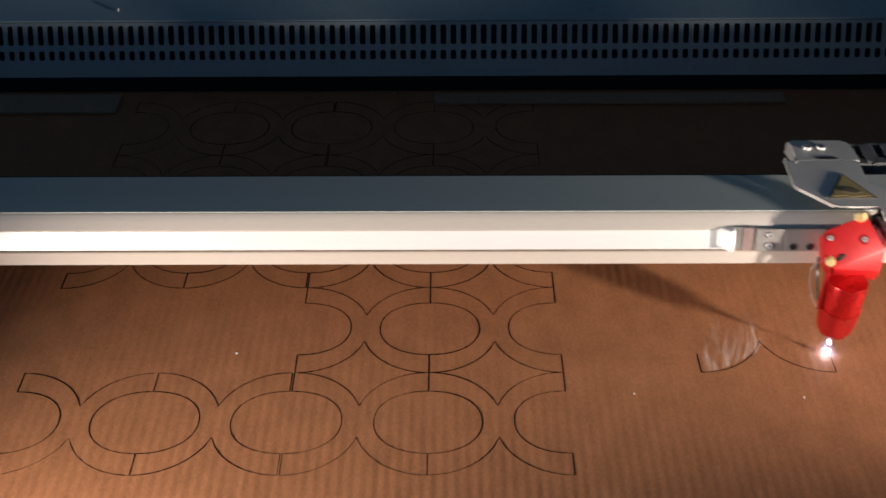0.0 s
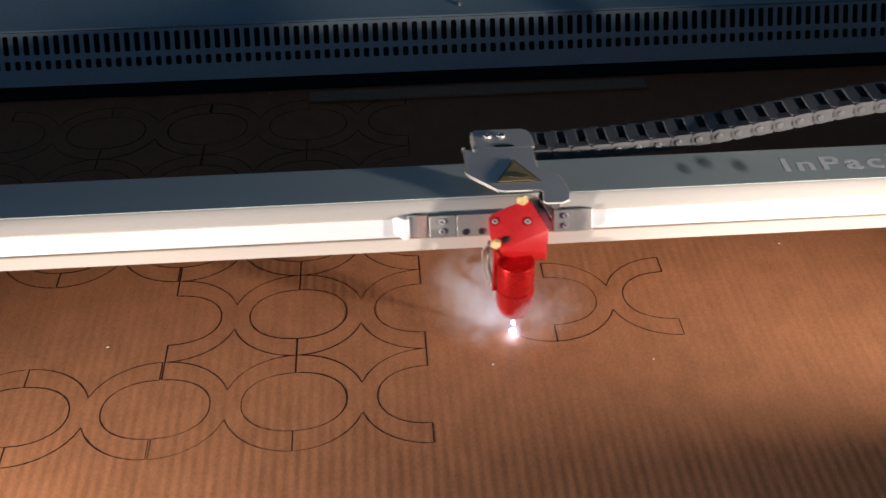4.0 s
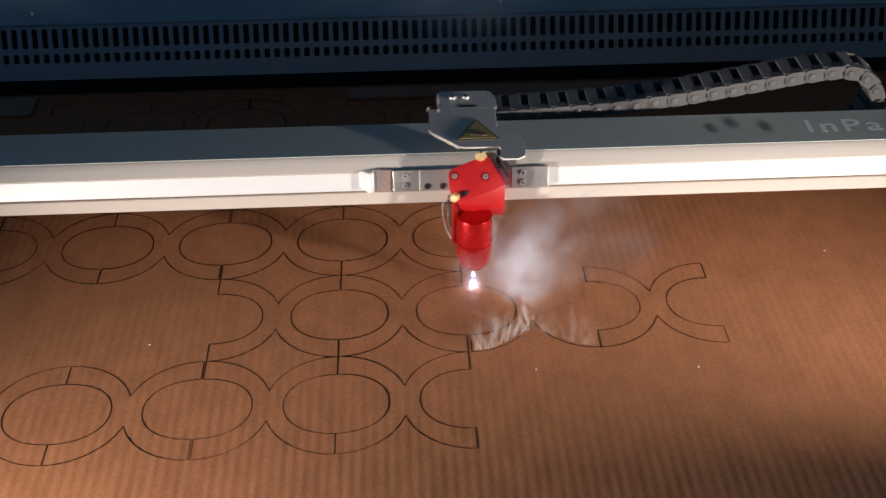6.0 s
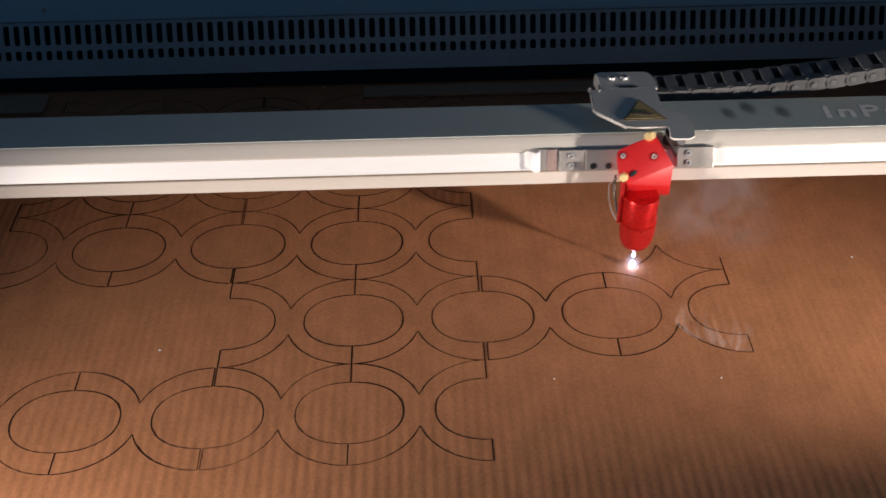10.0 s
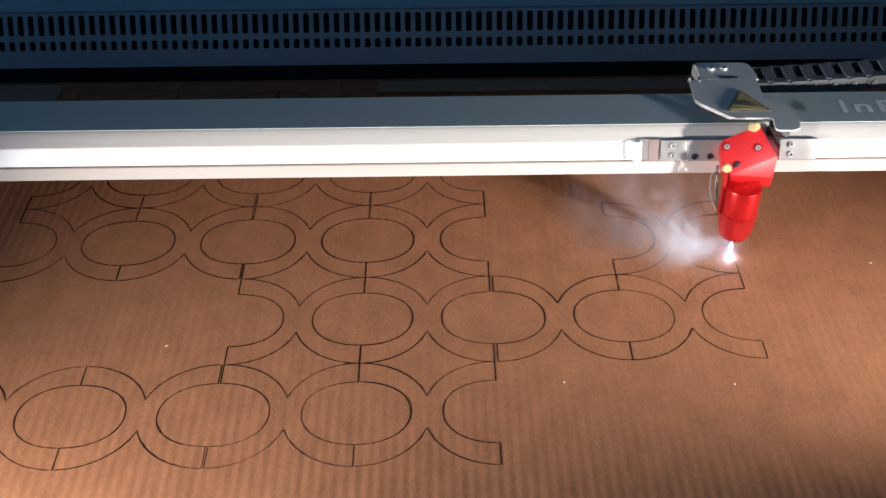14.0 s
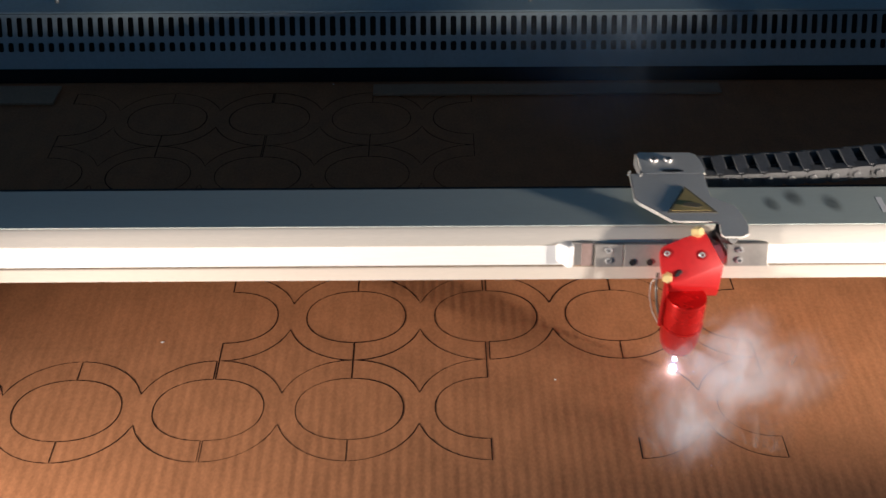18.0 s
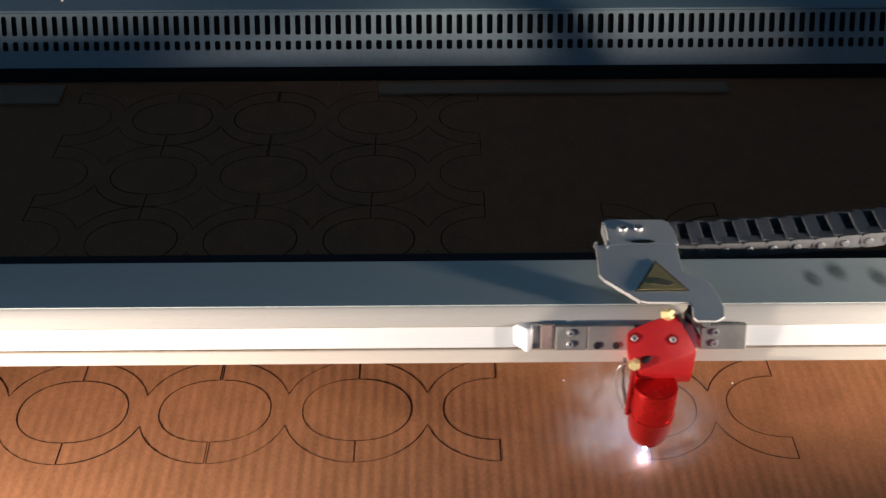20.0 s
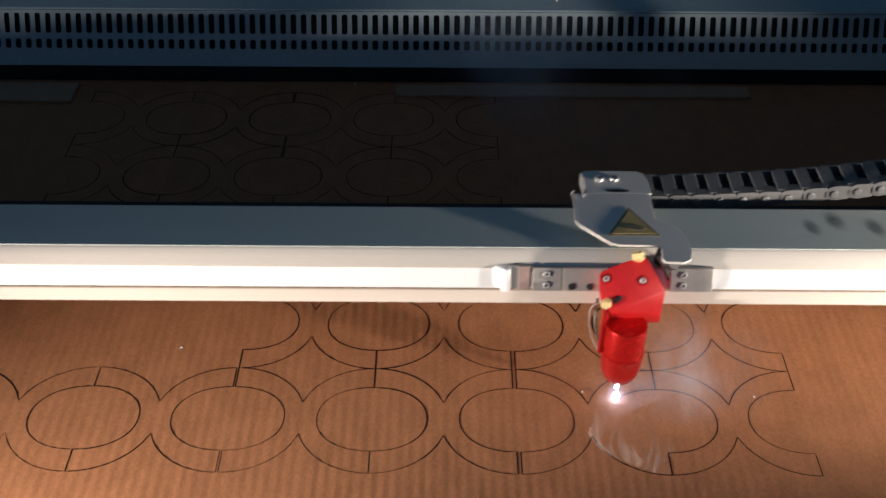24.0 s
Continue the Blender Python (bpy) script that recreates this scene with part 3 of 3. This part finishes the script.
    # bracket over the beam
    flat = [(-0.0298, 0.0793), (-0.0308, 0.0521), (-0.0285, 0.0480), (-0.0108, 0.0295), (-0.0060, 0.0280), (0.0170, 0.0275), (0.0185, 0.0255), (0.0172, 0.0150), (0.0190, 0.0125), (0.0300, 0.0122), (0.0345, 0.0150),
            (0.0362, 0.0228), (0.0350, 0.0330), (0.0318, 0.0440), (0.0260, 0.0480), (0.0185, 0.0540), (0.0190, 0.0793)]
    plate = part("bracket", prism([(x, y, 0.1030) for x, y in flat], (0, 0, 0.0014), 0.0002), PLATE, h, "grey bent sheet-metal bracket")
    part("bracket_flange", prism([(-0.0300, 0.0790, 0.1022), (-0.0310, 0.0520, 0.1022), (-0.0285, 0.0475, 0.1022), (-0.0105, 0.0288, 0.1022), (-0.0100, 0.0295, 0.1022), (-0.0278, 0.0482, 0.1022), (-0.0301, 0.0524, 0.1022), (-0.0291, 0.0790, 0.1022)], (0, 0, 0.0025)), SCREW, plate, "bright folded rim")
    back = [(-0.0215, 0.0796), (-0.0222, 0.1015), (-0.0200, 0.1042), (0.0140, 0.1038), (0.0180, 0.1010), (0.0200, 0.0930), (0.0205, 0.0796)]
    part("chain_mount", prism([(x, y, 0.1030) for x, y in back], (0, 0, 0.0014), 0.0002), PLATE, plate)
    part("mount_side", prism([(-0.0224, 0.0800, 0.1030), (-0.0230, 0.1030, 0.1040), (-0.0230, 0.1030, 0.0950), (-0.0224, 0.0800, 0.0990)], (0.0010, 0, 0)), SCREW, plate, "bright folded edge")
    # flat black oval, the shade at the bend put into its colour
    bm = lathe([(0.0076, 0), (0.0076, 0.0003), (0.0072, 0.0004)], 28)
    bmesh.ops.transform(bm, matrix=Matrix.Translation((-0.0010, 0.0822, 0.10425)) @ Matrix.Diagonal((1, 0.20, 1, 1)), verts=bm.verts[:])
    part("bend_shade", bm, BLACK, plate, "flat black oval painted as the shade at the bend")
    for hx, hy in ((-0.0303, 0.0800), (-0.0235, 0.0770)):
        part("hook", tube([(hx - 0.0008, hy - 0.0012, 0.1030), (hx, hy - 0.0004, 0.1052), (hx + 0.0010, hy + 0.0010, 0.1050)], 0.0007, 6), SCREW, plate)
    for x in (-0.0115, -0.0020):
        screw(plate, (x, 0.0945, 0.1042), 0.0030)
    sign = part("warning_sign", prism([(-0.0125, 0.0365, 0.1046), (0.0195, 0.0365, 0.1046), (0.0035, 0.0645, 0.1046)], (0, 0, 0.0002)), INK, plate, "yellow triangular warning sticker with black border")
    part("sign_field", prism([(-0.0098, 0.0380, 0.1050), (0.0168, 0.0380, 0.1050), (0.0035, 0.0612, 0.1050)], (0, 0, 0.0002)), YELLOW, sign)
    part("sign_symbol", hull([(-0.0020, 0.0425, 0.1054), (0.0075, 0.0405, 0.1054), (0.0110, 0.0425, 0.1054), (0.0095, 0.0450, 0.1054), (0.0010, 0.0465, 0.1054), (-0.0020, 0.0425, 0.1056), (0.0110, 0.0425, 0.1056), (0.0095, 0.0450, 0.1056), (0.0010, 0.0465, 0.1056), (0.0075, 0.0405, 0.1056)]), INK, sign)
    return h


head = laser_head()

# ---------------------------------------------------------------- cable chain
CHAIN_LINE = [(0.018, 0.0872), (0.06, 0.0893), (0.11, 0.0925), (0.16, 0.0985), (0.215, 0.108), (0.255, 0.1155), (0.28, 0.1185), (0.297, 0.1155), (0.311, 0.1035), (0.316, 0.087), (0.31, 0.07), (0.295, 0.06)]


def chain_at(d):
    xs, zs = np.array(CHAIN_LINE).T
    run = np.r_[0, np.cumsum(np.hypot(np.diff(xs), np.diff(zs)))]
    return np.array([np.interp(d, run, xs), np.interp(d, run, zs)]), run[-1]


def cable_chain():
    c = thing("cable_chain", "grey plastic cable drag chain with open crossbars", "cable chain")
    pitch, y0, y1 = 0.0147, 0.0915, 0.1165
    total = chain_at(0)[1]
    made = None
    n = int(total / pitch)
    for k in range(n):
        a, b = chain_at(k * pitch)[0], chain_at((k + 1) * pitch)[0]
        turn = math.degrees(math.atan2(b[1] - a[1], b[0] - a[0]))
        m = pose(a[0], 0, a[1], 0, -turn, 0)
        if made is None:
            link = thing("chain_link", "", "")
            for s, y in ((-1, y0), (1, y1)):
                rim = [(0.0062 + 0.0062 * math.cos(q), y, 0.0057 * math.sin(q)) for q in [math.pi * (0.5 + j / 8) for j in range(9)]]
                rim += [(0.0165, y, -0.0052), (0.0165, y, 0.0052)]
                part("side_plate", prism(rim, (0, 0.0070 if s < 0 else -0.0022, 0), 0.0003), CHAINSIDE, link)
                part("pin", lathe([(0.0026, -0.0004), (0.0026, 0.0008), (0.0020, 0.0012)], 14, (0.0066, y, 0.0), pose(0, 0, 0, 90 if s < 0 else -90, 0, 0)), PIN, link)
            part("crossbar", box(0.0002, 0.0088, y0 + 0.0018, y1 - 0.0018, 0.0034, 0.0056, 0.0005), CHAIN, link)
            part("crossbar", box(0.0002, 0.0088, y0 + 0.0018, y1 - 0.0018, -0.0056, -0.0034, 0.0005), CHAIN, link)
            link.parent = c
            link.matrix_basis = m
            made = link
        else:
            copy_thing(made, m)
    part("cable", tube([(x, 0.1045, z - 0.001) for x, z in CHAIN_LINE], 0.0032), BLACK, c, "black cable inside the chain")
    return c


chain = cable_chain()

# ---------------------------------------------------------------- spark
spark = thing("laser_spark", "white-hot spark where the laser burns the cardboard", "spark")
part("hot_spot", lathe([(0.0011, 0.0), (0.0020, 0.0010), (0.0022, 0.0022), (0.0017, 0.0034), (0.0008, 0.0050)], 16), SPARK, spark, "", 60)
# glowing body that stands for spark light caught on the nozzle tip
part("tip_glint", lathe([(0.0005, 0.0092), (0.0010, 0.0102), (0.0010, 0.0114), (0.0006, 0.0122)], 12), SPARK, spark, "", 60)

FLAME = glow("flame_glow", (1.0, 0.62, 0.16), 14.0)
flare = thing("flame", "short yellow flame flaring up at the cut", "flame")
for k, (fx, fy, fr, fh) in enumerate(((0, 0, 0.010, 0.016), (0.007, 0.002, 0.007, 0.011), (-0.008, 0.001, 0.007, 0.012), (0.002, -0.006, 0.008, 0.009))):
    part("flame_tongue", lathe([(fr * 0.5, 0.0), (fr, fh * 0.25), (fr * 0.85, fh * 0.5), (fr * 0.4, fh * 0.8), (fr * 0.05, fh)], 16, (fx, fy, 0)), FLAME, flare, "", 60)

# ---------------------------------------------------------------- small things on the sheet and behind
for k, (x, y) in enumerate(((0.2247, 0.0237), (0.4611, 0.1385), (-0.0418, 0.0616), (0.335, 0.020), (0.052, 0.403))):
    a = 0.4 + k
    bm = hull([(0.0008 * math.cos(q + a) * (1.6 if j % 2 else 0.8), 0.0008 * math.sin(q + a), z) for j, q in enumerate((0, 1.3, 2.5, 3.8, 5.2)) for z in (0.0, 0.00022)])
    s = tagged(part("chip", bm, WHITE), "tiny white chip lying on the cardboard", "chip", "chips on the cardboard")
    s.location = (x, y, swell(x, y) + 0.00006)
for x0, x1, y0, y1 in ((0.09, 0.4108, 0.381, 0.398), (-0.33, -0.199, 0.368, 0.398)):
    tagged(part("card_strip", box(x0, x1, y0, y1, 0.0002, 0.0026, 0.0003), STRIP), "pale narrow cardboard strip lying along the back edge of the sheet", "cardboard strip", "strips at the back")

# ---------------------------------------------------------------- smoke
VEIL = smoke_material("smoke_veil", 0.27, (0.88, 0.92, 1.0))
THIN = smoke_material("thin_smoke", 0.12, (0.78, 0.86, 1.0), 28.0)
FAINT = smoke_material("faint_smoke", 0.085, (0.62, 0.78, 1.0), 14.0)
WISP = wisp_material("smoke_filaments", 0.60, (0.95, 0.94, 0.92))
WEAK = wisp_material("weak_smoke_filaments", 0.20, (0.95, 0.94, 0.92))


def fan(mat, half, seed):
    """Filaments of smoke that rise from one lower arc of a link; half 0: from the left foot to the cusp, 1: from the cusp to the right foot."""
    rnd = random.Random(seed)
    bm = bmesh.new()
    uv = bm.loops.layers.uv.new("veil")
    nu, nv = 26, 8
    for layer in range(2):
        tall, lean, sway = rnd.uniform(0.042, 0.056), rnd.uniform(0.5, 0.8), rnd.uniform(-0.012, 0.012)
        shift = rnd.uniform(0, 3)
        grid = {}
        for i in range(nu + 1):
            x = P / 2 * i / nu
            y = -Q / 2 * math.sqrt(1 - (x / AO) ** 2)
            high = tall * (0.35 + 0.7 * noise.noise(Vector((i * 0.22, seed + layer, 0.0))) + 0.45 * math.sin(math.pi * i / nu))
            for j in range(nv + 1):
                v = j / nv
                dx = sway * v * v + 0.0025 * math.sin(5 * v + i * 0.3 + layer)
                px = x + dx
                grid[i, j] = bm.verts.new(((P - px) if half else px, y + 0.0006 + high * v * lean + 0.002 * layer * v, 0.0004 + high * v * (1.2 - lean)))
        for i in range(nu):
            for j in range(nv):
                corners = ((i, j), (i + 1, j), (i + 1, j + 1), (i, j + 1))
                f = bm.faces.new([grid[c] for c in corners])
                f.smooth = True
                for loop, c in zip(f.loops, corners):
                    loop[uv].uv = (c[0] / nu + shift, c[1] / nv)
    return tagged(part("smoke_fan", bm, mat), "fine white smoke filaments rising from a fresh cut", "smoke", "smoke from the cut")


def cloud(r, count, seed):
    """A cloud of thin curved veils that overlap at random."""
    rnd = random.Random(seed)
    bm = bmesh.new()
    uv = bm.loops.layers.uv.new("veil")
    n = 7
    for _ in range(count):
        centre = Vector((rnd.gauss(0, 0.36), rnd.gauss(0, 0.36), rnd.gauss(0, 0.30))) * r
        size = r * rnd.uniform(0.75, 1.25)
        turn = Euler((0.87 + rnd.uniform(-0.6, 0.6), rnd.uniform(-0.6, 0.6), 0)).to_matrix() @ Euler((0, 0, rnd.uniform(0, 6.28))).to_matrix()
        bow, twist = rnd.uniform(-0.5, 0.5), rnd.uniform(-0.6, 0.6)
        grid = {}
        for i in range(n + 1):
            for j in range(n + 1):
                u, v = 2 * i / n - 1, 2 * j / n - 1
                grid[i, j] = bm.verts.new(centre + turn @ (Vector((u, v, (bow * (1 - u * u - v * v) + twist * u * v) * 0.6)) * size))
        for i in range(n):
            for j in range(n):
                corners = ((i, j), (i + 1, j), (i + 1, j + 1), (i, j + 1))
                f = bm.faces.new([grid[c] for c in corners])
                f.smooth = True
                for loop, c in zip(f.loops, corners):
                    loop[uv].uv = (c[0] / n, c[1] / n)
    return bm


def puff(name, label, mat, r, count, seed):
    return tagged(part(name, cloud(r, count, seed), mat), label, "smoke", "smoke from the cut")


PUFFS = {
    "b": [puff("smoke_puff", "dense white smoke billowing up from the cut", VEIL, 0.036, 15, 10 + k) for k in range(3)],
    "m": [puff("smoke_puff", "white smoke drifting beside the laser nozzle", VEIL, 0.026, 12, 20 + k) for k in range(4)],
    "h": [puff("smoke_haze", "thin blue-white haze over the cardboard", THIN, 0.045, 7, 40 + k) for k in range(3)],
    "v": [puff("smoke_haze", "faint blue haze drawn towards the vents", FAINT, 0.080, 8, 60 + k) for k in range(2)],
}
HIGH = {"m": 0.017, "b": 0.023, "h": 0.032, "v": 0.06}
DRIFTS = {
    "b": [(0.4, 0.353, 0.067), (0.7, 0.278, 0.098), (2, 0.330, 0.089), (2.2, 0.358, 0.148), (4.1, 0.221, 0.079), (5.5, 0.188, 0.045), (5.7, 0.232, 0.052), (6.1, 0.239, 0.138), (6.4, 0.147, 0.131), (7.3, 0.196, 0.118), (9.6, 0.344, 0.126), (11, 0.286, 0.155), (11.4, 0.343, 0.187), (11.5, 0.325, 0.176), (12.2, 0.301, 0.208), (16.6, 0.323, -0.034), (18, 0.334, 0.009), (20.1, 0.242, -0.021), (21.5, 0.152, 0.008), (22.4, 0.165, 0.032), (22.6, 0.151, 0.064), (23.2, 0.159, 0.024)],
    "m": [(0.5, 0.321, 0.061), (0.6, 0.310, 0.071), (1, 0.358, 0.068), (1.15, 0.347, 0.095), (1.3, 0.397, 0.134), (1.8, 0.325, 0.058), (2.7, 0.226, 0.128), (3.4, 0.325, 0.070), (3.7, 0.290, 0.048), (4.5, 0.226, 0.045), (5.3, 0.195, 0.067), (5.5, 0.201, 0.039), (5.9, 0.215, 0.100), (6.7, 0.160, 0.159), (7, 0.226, 0.078), (7.05, 0.226, 0.075), (8.6, 0.217, 0.094), (9.3, 0.386, 0.130), (10.4, 0.272, 0.098), (11.05, 0.300, 0.080), (11.8, 0.313, 0.216), (12.6, 0.349, 0.199), (13.4, 0.327, 0.192), (14, 0.326, 0.153), (16, 0.374, -0.039), (16.3, 0.350, -0.044), (17, 0.341, -0.028), (18, 0.299, -0.028), (19.7, 0.292, -0.021), (20.5, 0.238, -0.025), (21.3, 0.186, -0.024), (21.5, 0.182, -0.044), (21.9, 0.181, -0.000), (22, 0.219, 0.001), (22.2, 0.183, -0.018), (22.8, 0.180, 0.072), (23, 0.217, -0.019), (23.2, 0.202, 0.005), (23.4, 0.176, 0.082)],
    "h": [(0.85, 0.251, 0.150), (1, 0.290, 0.120), (1.6, 0.373, 0.110), (2.4, 0.349, 0.167), (2.9, 0.251, 0.142), (3.2, 0.338, 0.081), (4.9, 0.212, 0.087), (5.9, 0.257, 0.130), (6.4, 0.222, 0.078), (7.6, 0.204, 0.165), (8, 0.302, 0.138), (9.6, 0.385, 0.160), (10, 0.346, 0.162), (10.7, 0.238, 0.159), (13, 0.392, 0.248), (14, 0.302, 0.158), (14.7, 0.244, -0.046), (15, 0.237, -0.002), (15.4, 0.266, -0.016), (15.7, 0.295, -0.027), (16.6, 0.373, 0.019), (17, 0.279, 0.065), (17.3, 0.386, 0.032), (17.6, 0.363, 0.020), (18.7, 0.211, 0.019), (19, 0.282, 0.042), (19.4, 0.323, -0.039), (20.9, 0.224, -0.002), (21.9, 0.262, 0.043), (22, 0.257, 0.029), (22.2, 0.251, 0.055), (23.8, 0.297, -0.001), (24, 0.286, 0.013)],
    "v": [(1, 0.27, 0.33), (5.9, 0.20, 0.37), (11.4, 0.36, 0.32), (17, 0.335, 0.24), (18, 0.30, 0.33), (22, 0.21, 0.27), (23, 0.20, 0.29), (24, 0.21, 0.34)],
}
# small cloud carried along, added to imitate the bloom round the spark
tagged(part("spark_halo", cloud(0.0070, 9, 95), THIN, spark, "thin smoke veils added for the halo round the spark"), kind="stuff").location = (0, 0, 0.004)
# filaments over fresh cuts: (strong, row, left oval, half, from, to)
FANS = [
    (0, 1, 5, 0, 0.0, 0.25), (1, 1, 5, 1, 0.45, 1.25), (0, 1, 5, 1, 1.3, 2.05), (1, 1, 5, 0, 2.1, 2.85), (1, 1, 5, 1, 2.1, 2.75), (0, 1, 5, 0, 2.9, 3.15),
    (0, 1, 4, 1, 5.6, 6.2), (1, 1, 4, 0, 5.75, 6.85), (1, 1, 4, 1, 6.25, 6.85), (0, 1, 4, 1, 6.9, 7.15), (1, 1, 4, 1, 7.2, 7.75), (0, 1, 4, 0, 7.4, 7.75), (0, 1, 4, 1, 7.8, 8.25),
    (0, 1, 4, 1, 8.8, 9.15), (0, 1, 5, 1, 9.25, 9.45), (1, 1, 5, 1, 9.5, 9.75), (0, 1, 5, 1, 9.8, 10.2), (0, 1, 5, 0, 10.3, 10.85), (0, 1, 5, 0, 10.9, 11.6), (0, 1, 5, 0, 11.65, 12.1),
    (0, 0, 5, 0, 15.5, 15.9), (1, 0, 5, 1, 16.85, 17.4), (0, 0, 5, 1, 17.45, 18.1), (0, 0, 5, 0, 17.9, 18.9), (0, 0, 4, 1, 20.2, 20.8),
    (1, 0, 4, 0, 21.6, 22.45), (0, 0, 4, 0, 22.5, 22.9), (0, 0, 4, 1, 23.1, 23.65), (0, 0, 4, 1, 23.7, 24.1),
]
WISPS = {(strong, half): [fan(WISP if strong else WEAK, half, 70 + 10 * strong + 3 * half + k) for k in range(2)] for strong in (0, 1) for half in (0, 1)}

# ---------------------------------------------------------------- motion


def at_spot(t, dx=0.0, dy=0.0, dz=0.0):
    k = min(max(int(round(t * 10)), 0), 240)
    return SPOTS[k][1] + dx, SPOTS[k][2] + dy, dz


def motions():
    walk(gantry, [(t, pose(0, y, 0)) for t, x, y in SPOTS])
    for ob in (head, chain):
        walk(ob, [(t, pose(x, y, 0)) for t, x, y in SPOTS])
    walk(spark, [(t, pose(x - 0.0013, y, 0)) for t, x, y in SPOTS])
    fx, fy, _ = at_spot(21.7)
    walk(flare, [(0, pose(fx, fy, -0.1)), (21.62, pose(fx, fy, -0.1)), (21.67, pose(fx, fy, 0)), (21.73, pose(fx, fy, 0, 0, 0, 20)), (21.78, pose(fx, fy, -0.1)), (24, pose(fx, fy, -0.1))])
    for ob, when in LENGTHS:
        if when <= 0:
            continue
        if when >= 24:
            walk(ob, [(0, pose(0, 0, -0.0009)), (24, pose(0, 0, -0.0009))])
            continue
        walk(ob, [(0, pose(0, 0, -0.0009)), (max(when - 0.04, 0.01), pose(0, 0, -0.0009)), (when + 0.03, pose(0, 0, 0)), (24.1, pose(0, 0, 0))])
    for kind, puffs in PUFFS.items():
        rows = [[(0.0, pose(0.2, 0.0, -0.2))] for _ in puffs]
        for n, (t, x, y) in enumerate(DRIFTS[kind]):
            done = rows[n % len(puffs)]
            sx, sy, _ = at_spot(t - 0.15)
            turn, z, far = 47.0 * n % 80 - 40, HIGH[kind], 0.2 if kind == "v" else 0.3
            here = [(t - 0.24, pose(sx, sy, -0.2, 0, 0, turn - 12)), (t - 0.18, pose(sx + far * (x - sx), sy + far * (y - sy), z * 0.5, 0, 0, turn - 10)),
                    (t, pose(x, y, z, 0, 0, turn)), (t + 0.12, pose(x + 0.25 * (x - sx), y + 0.25 * (y - sy) + 0.003, z * 1.2, 0, 0, turn + 6)), (t + 0.16, pose(x, y, -0.2, 0, 0, turn + 8))]
            done += [row for row in here if done[-1][0] + 0.01 < row[0] < 24.01]
        for ob, done in zip(puffs, rows):
            if done[-1][0] < 24:
                done.append((24.0, done[-1][1]))
            walk(ob, done)
    for (strong, half), fans in WISPS.items():
        runs = [f for f in FANS if f[0] == strong and f[3] == half]
        for k, ob in enumerate(fans):
            done = []
            for _, row, left, _, t0, t1 in runs[k::len(fans)]:
                x, y = TILE[left], row * Q
                if t0 > 0:
                    done += [(0.0, pose(x, y, -0.1))] * (not done) + [(t0 - 0.08, pose(x, y, -0.1)), (t0, pose(x, y, -0.004))]
                done += [(t0 + 0.08, pose(x, y, 0)), (t1 - 0.06, pose(x, y, 0, 6, 0, 0)), (t1, pose(x, y, -0.006, 8, 0, 0)), (t1 + 0.06, pose(x, y, -0.1, 8, 0, 0))]
            if done and done[0][0] > 0:
                done.insert(0, (0.0, done[0][1]))
            done = [row for row in done if row[0] < 24.0] or [(0.0, pose(0, 0, -0.1))]
            walk(ob, done + [(24.0, done[-1][1])])


motions()
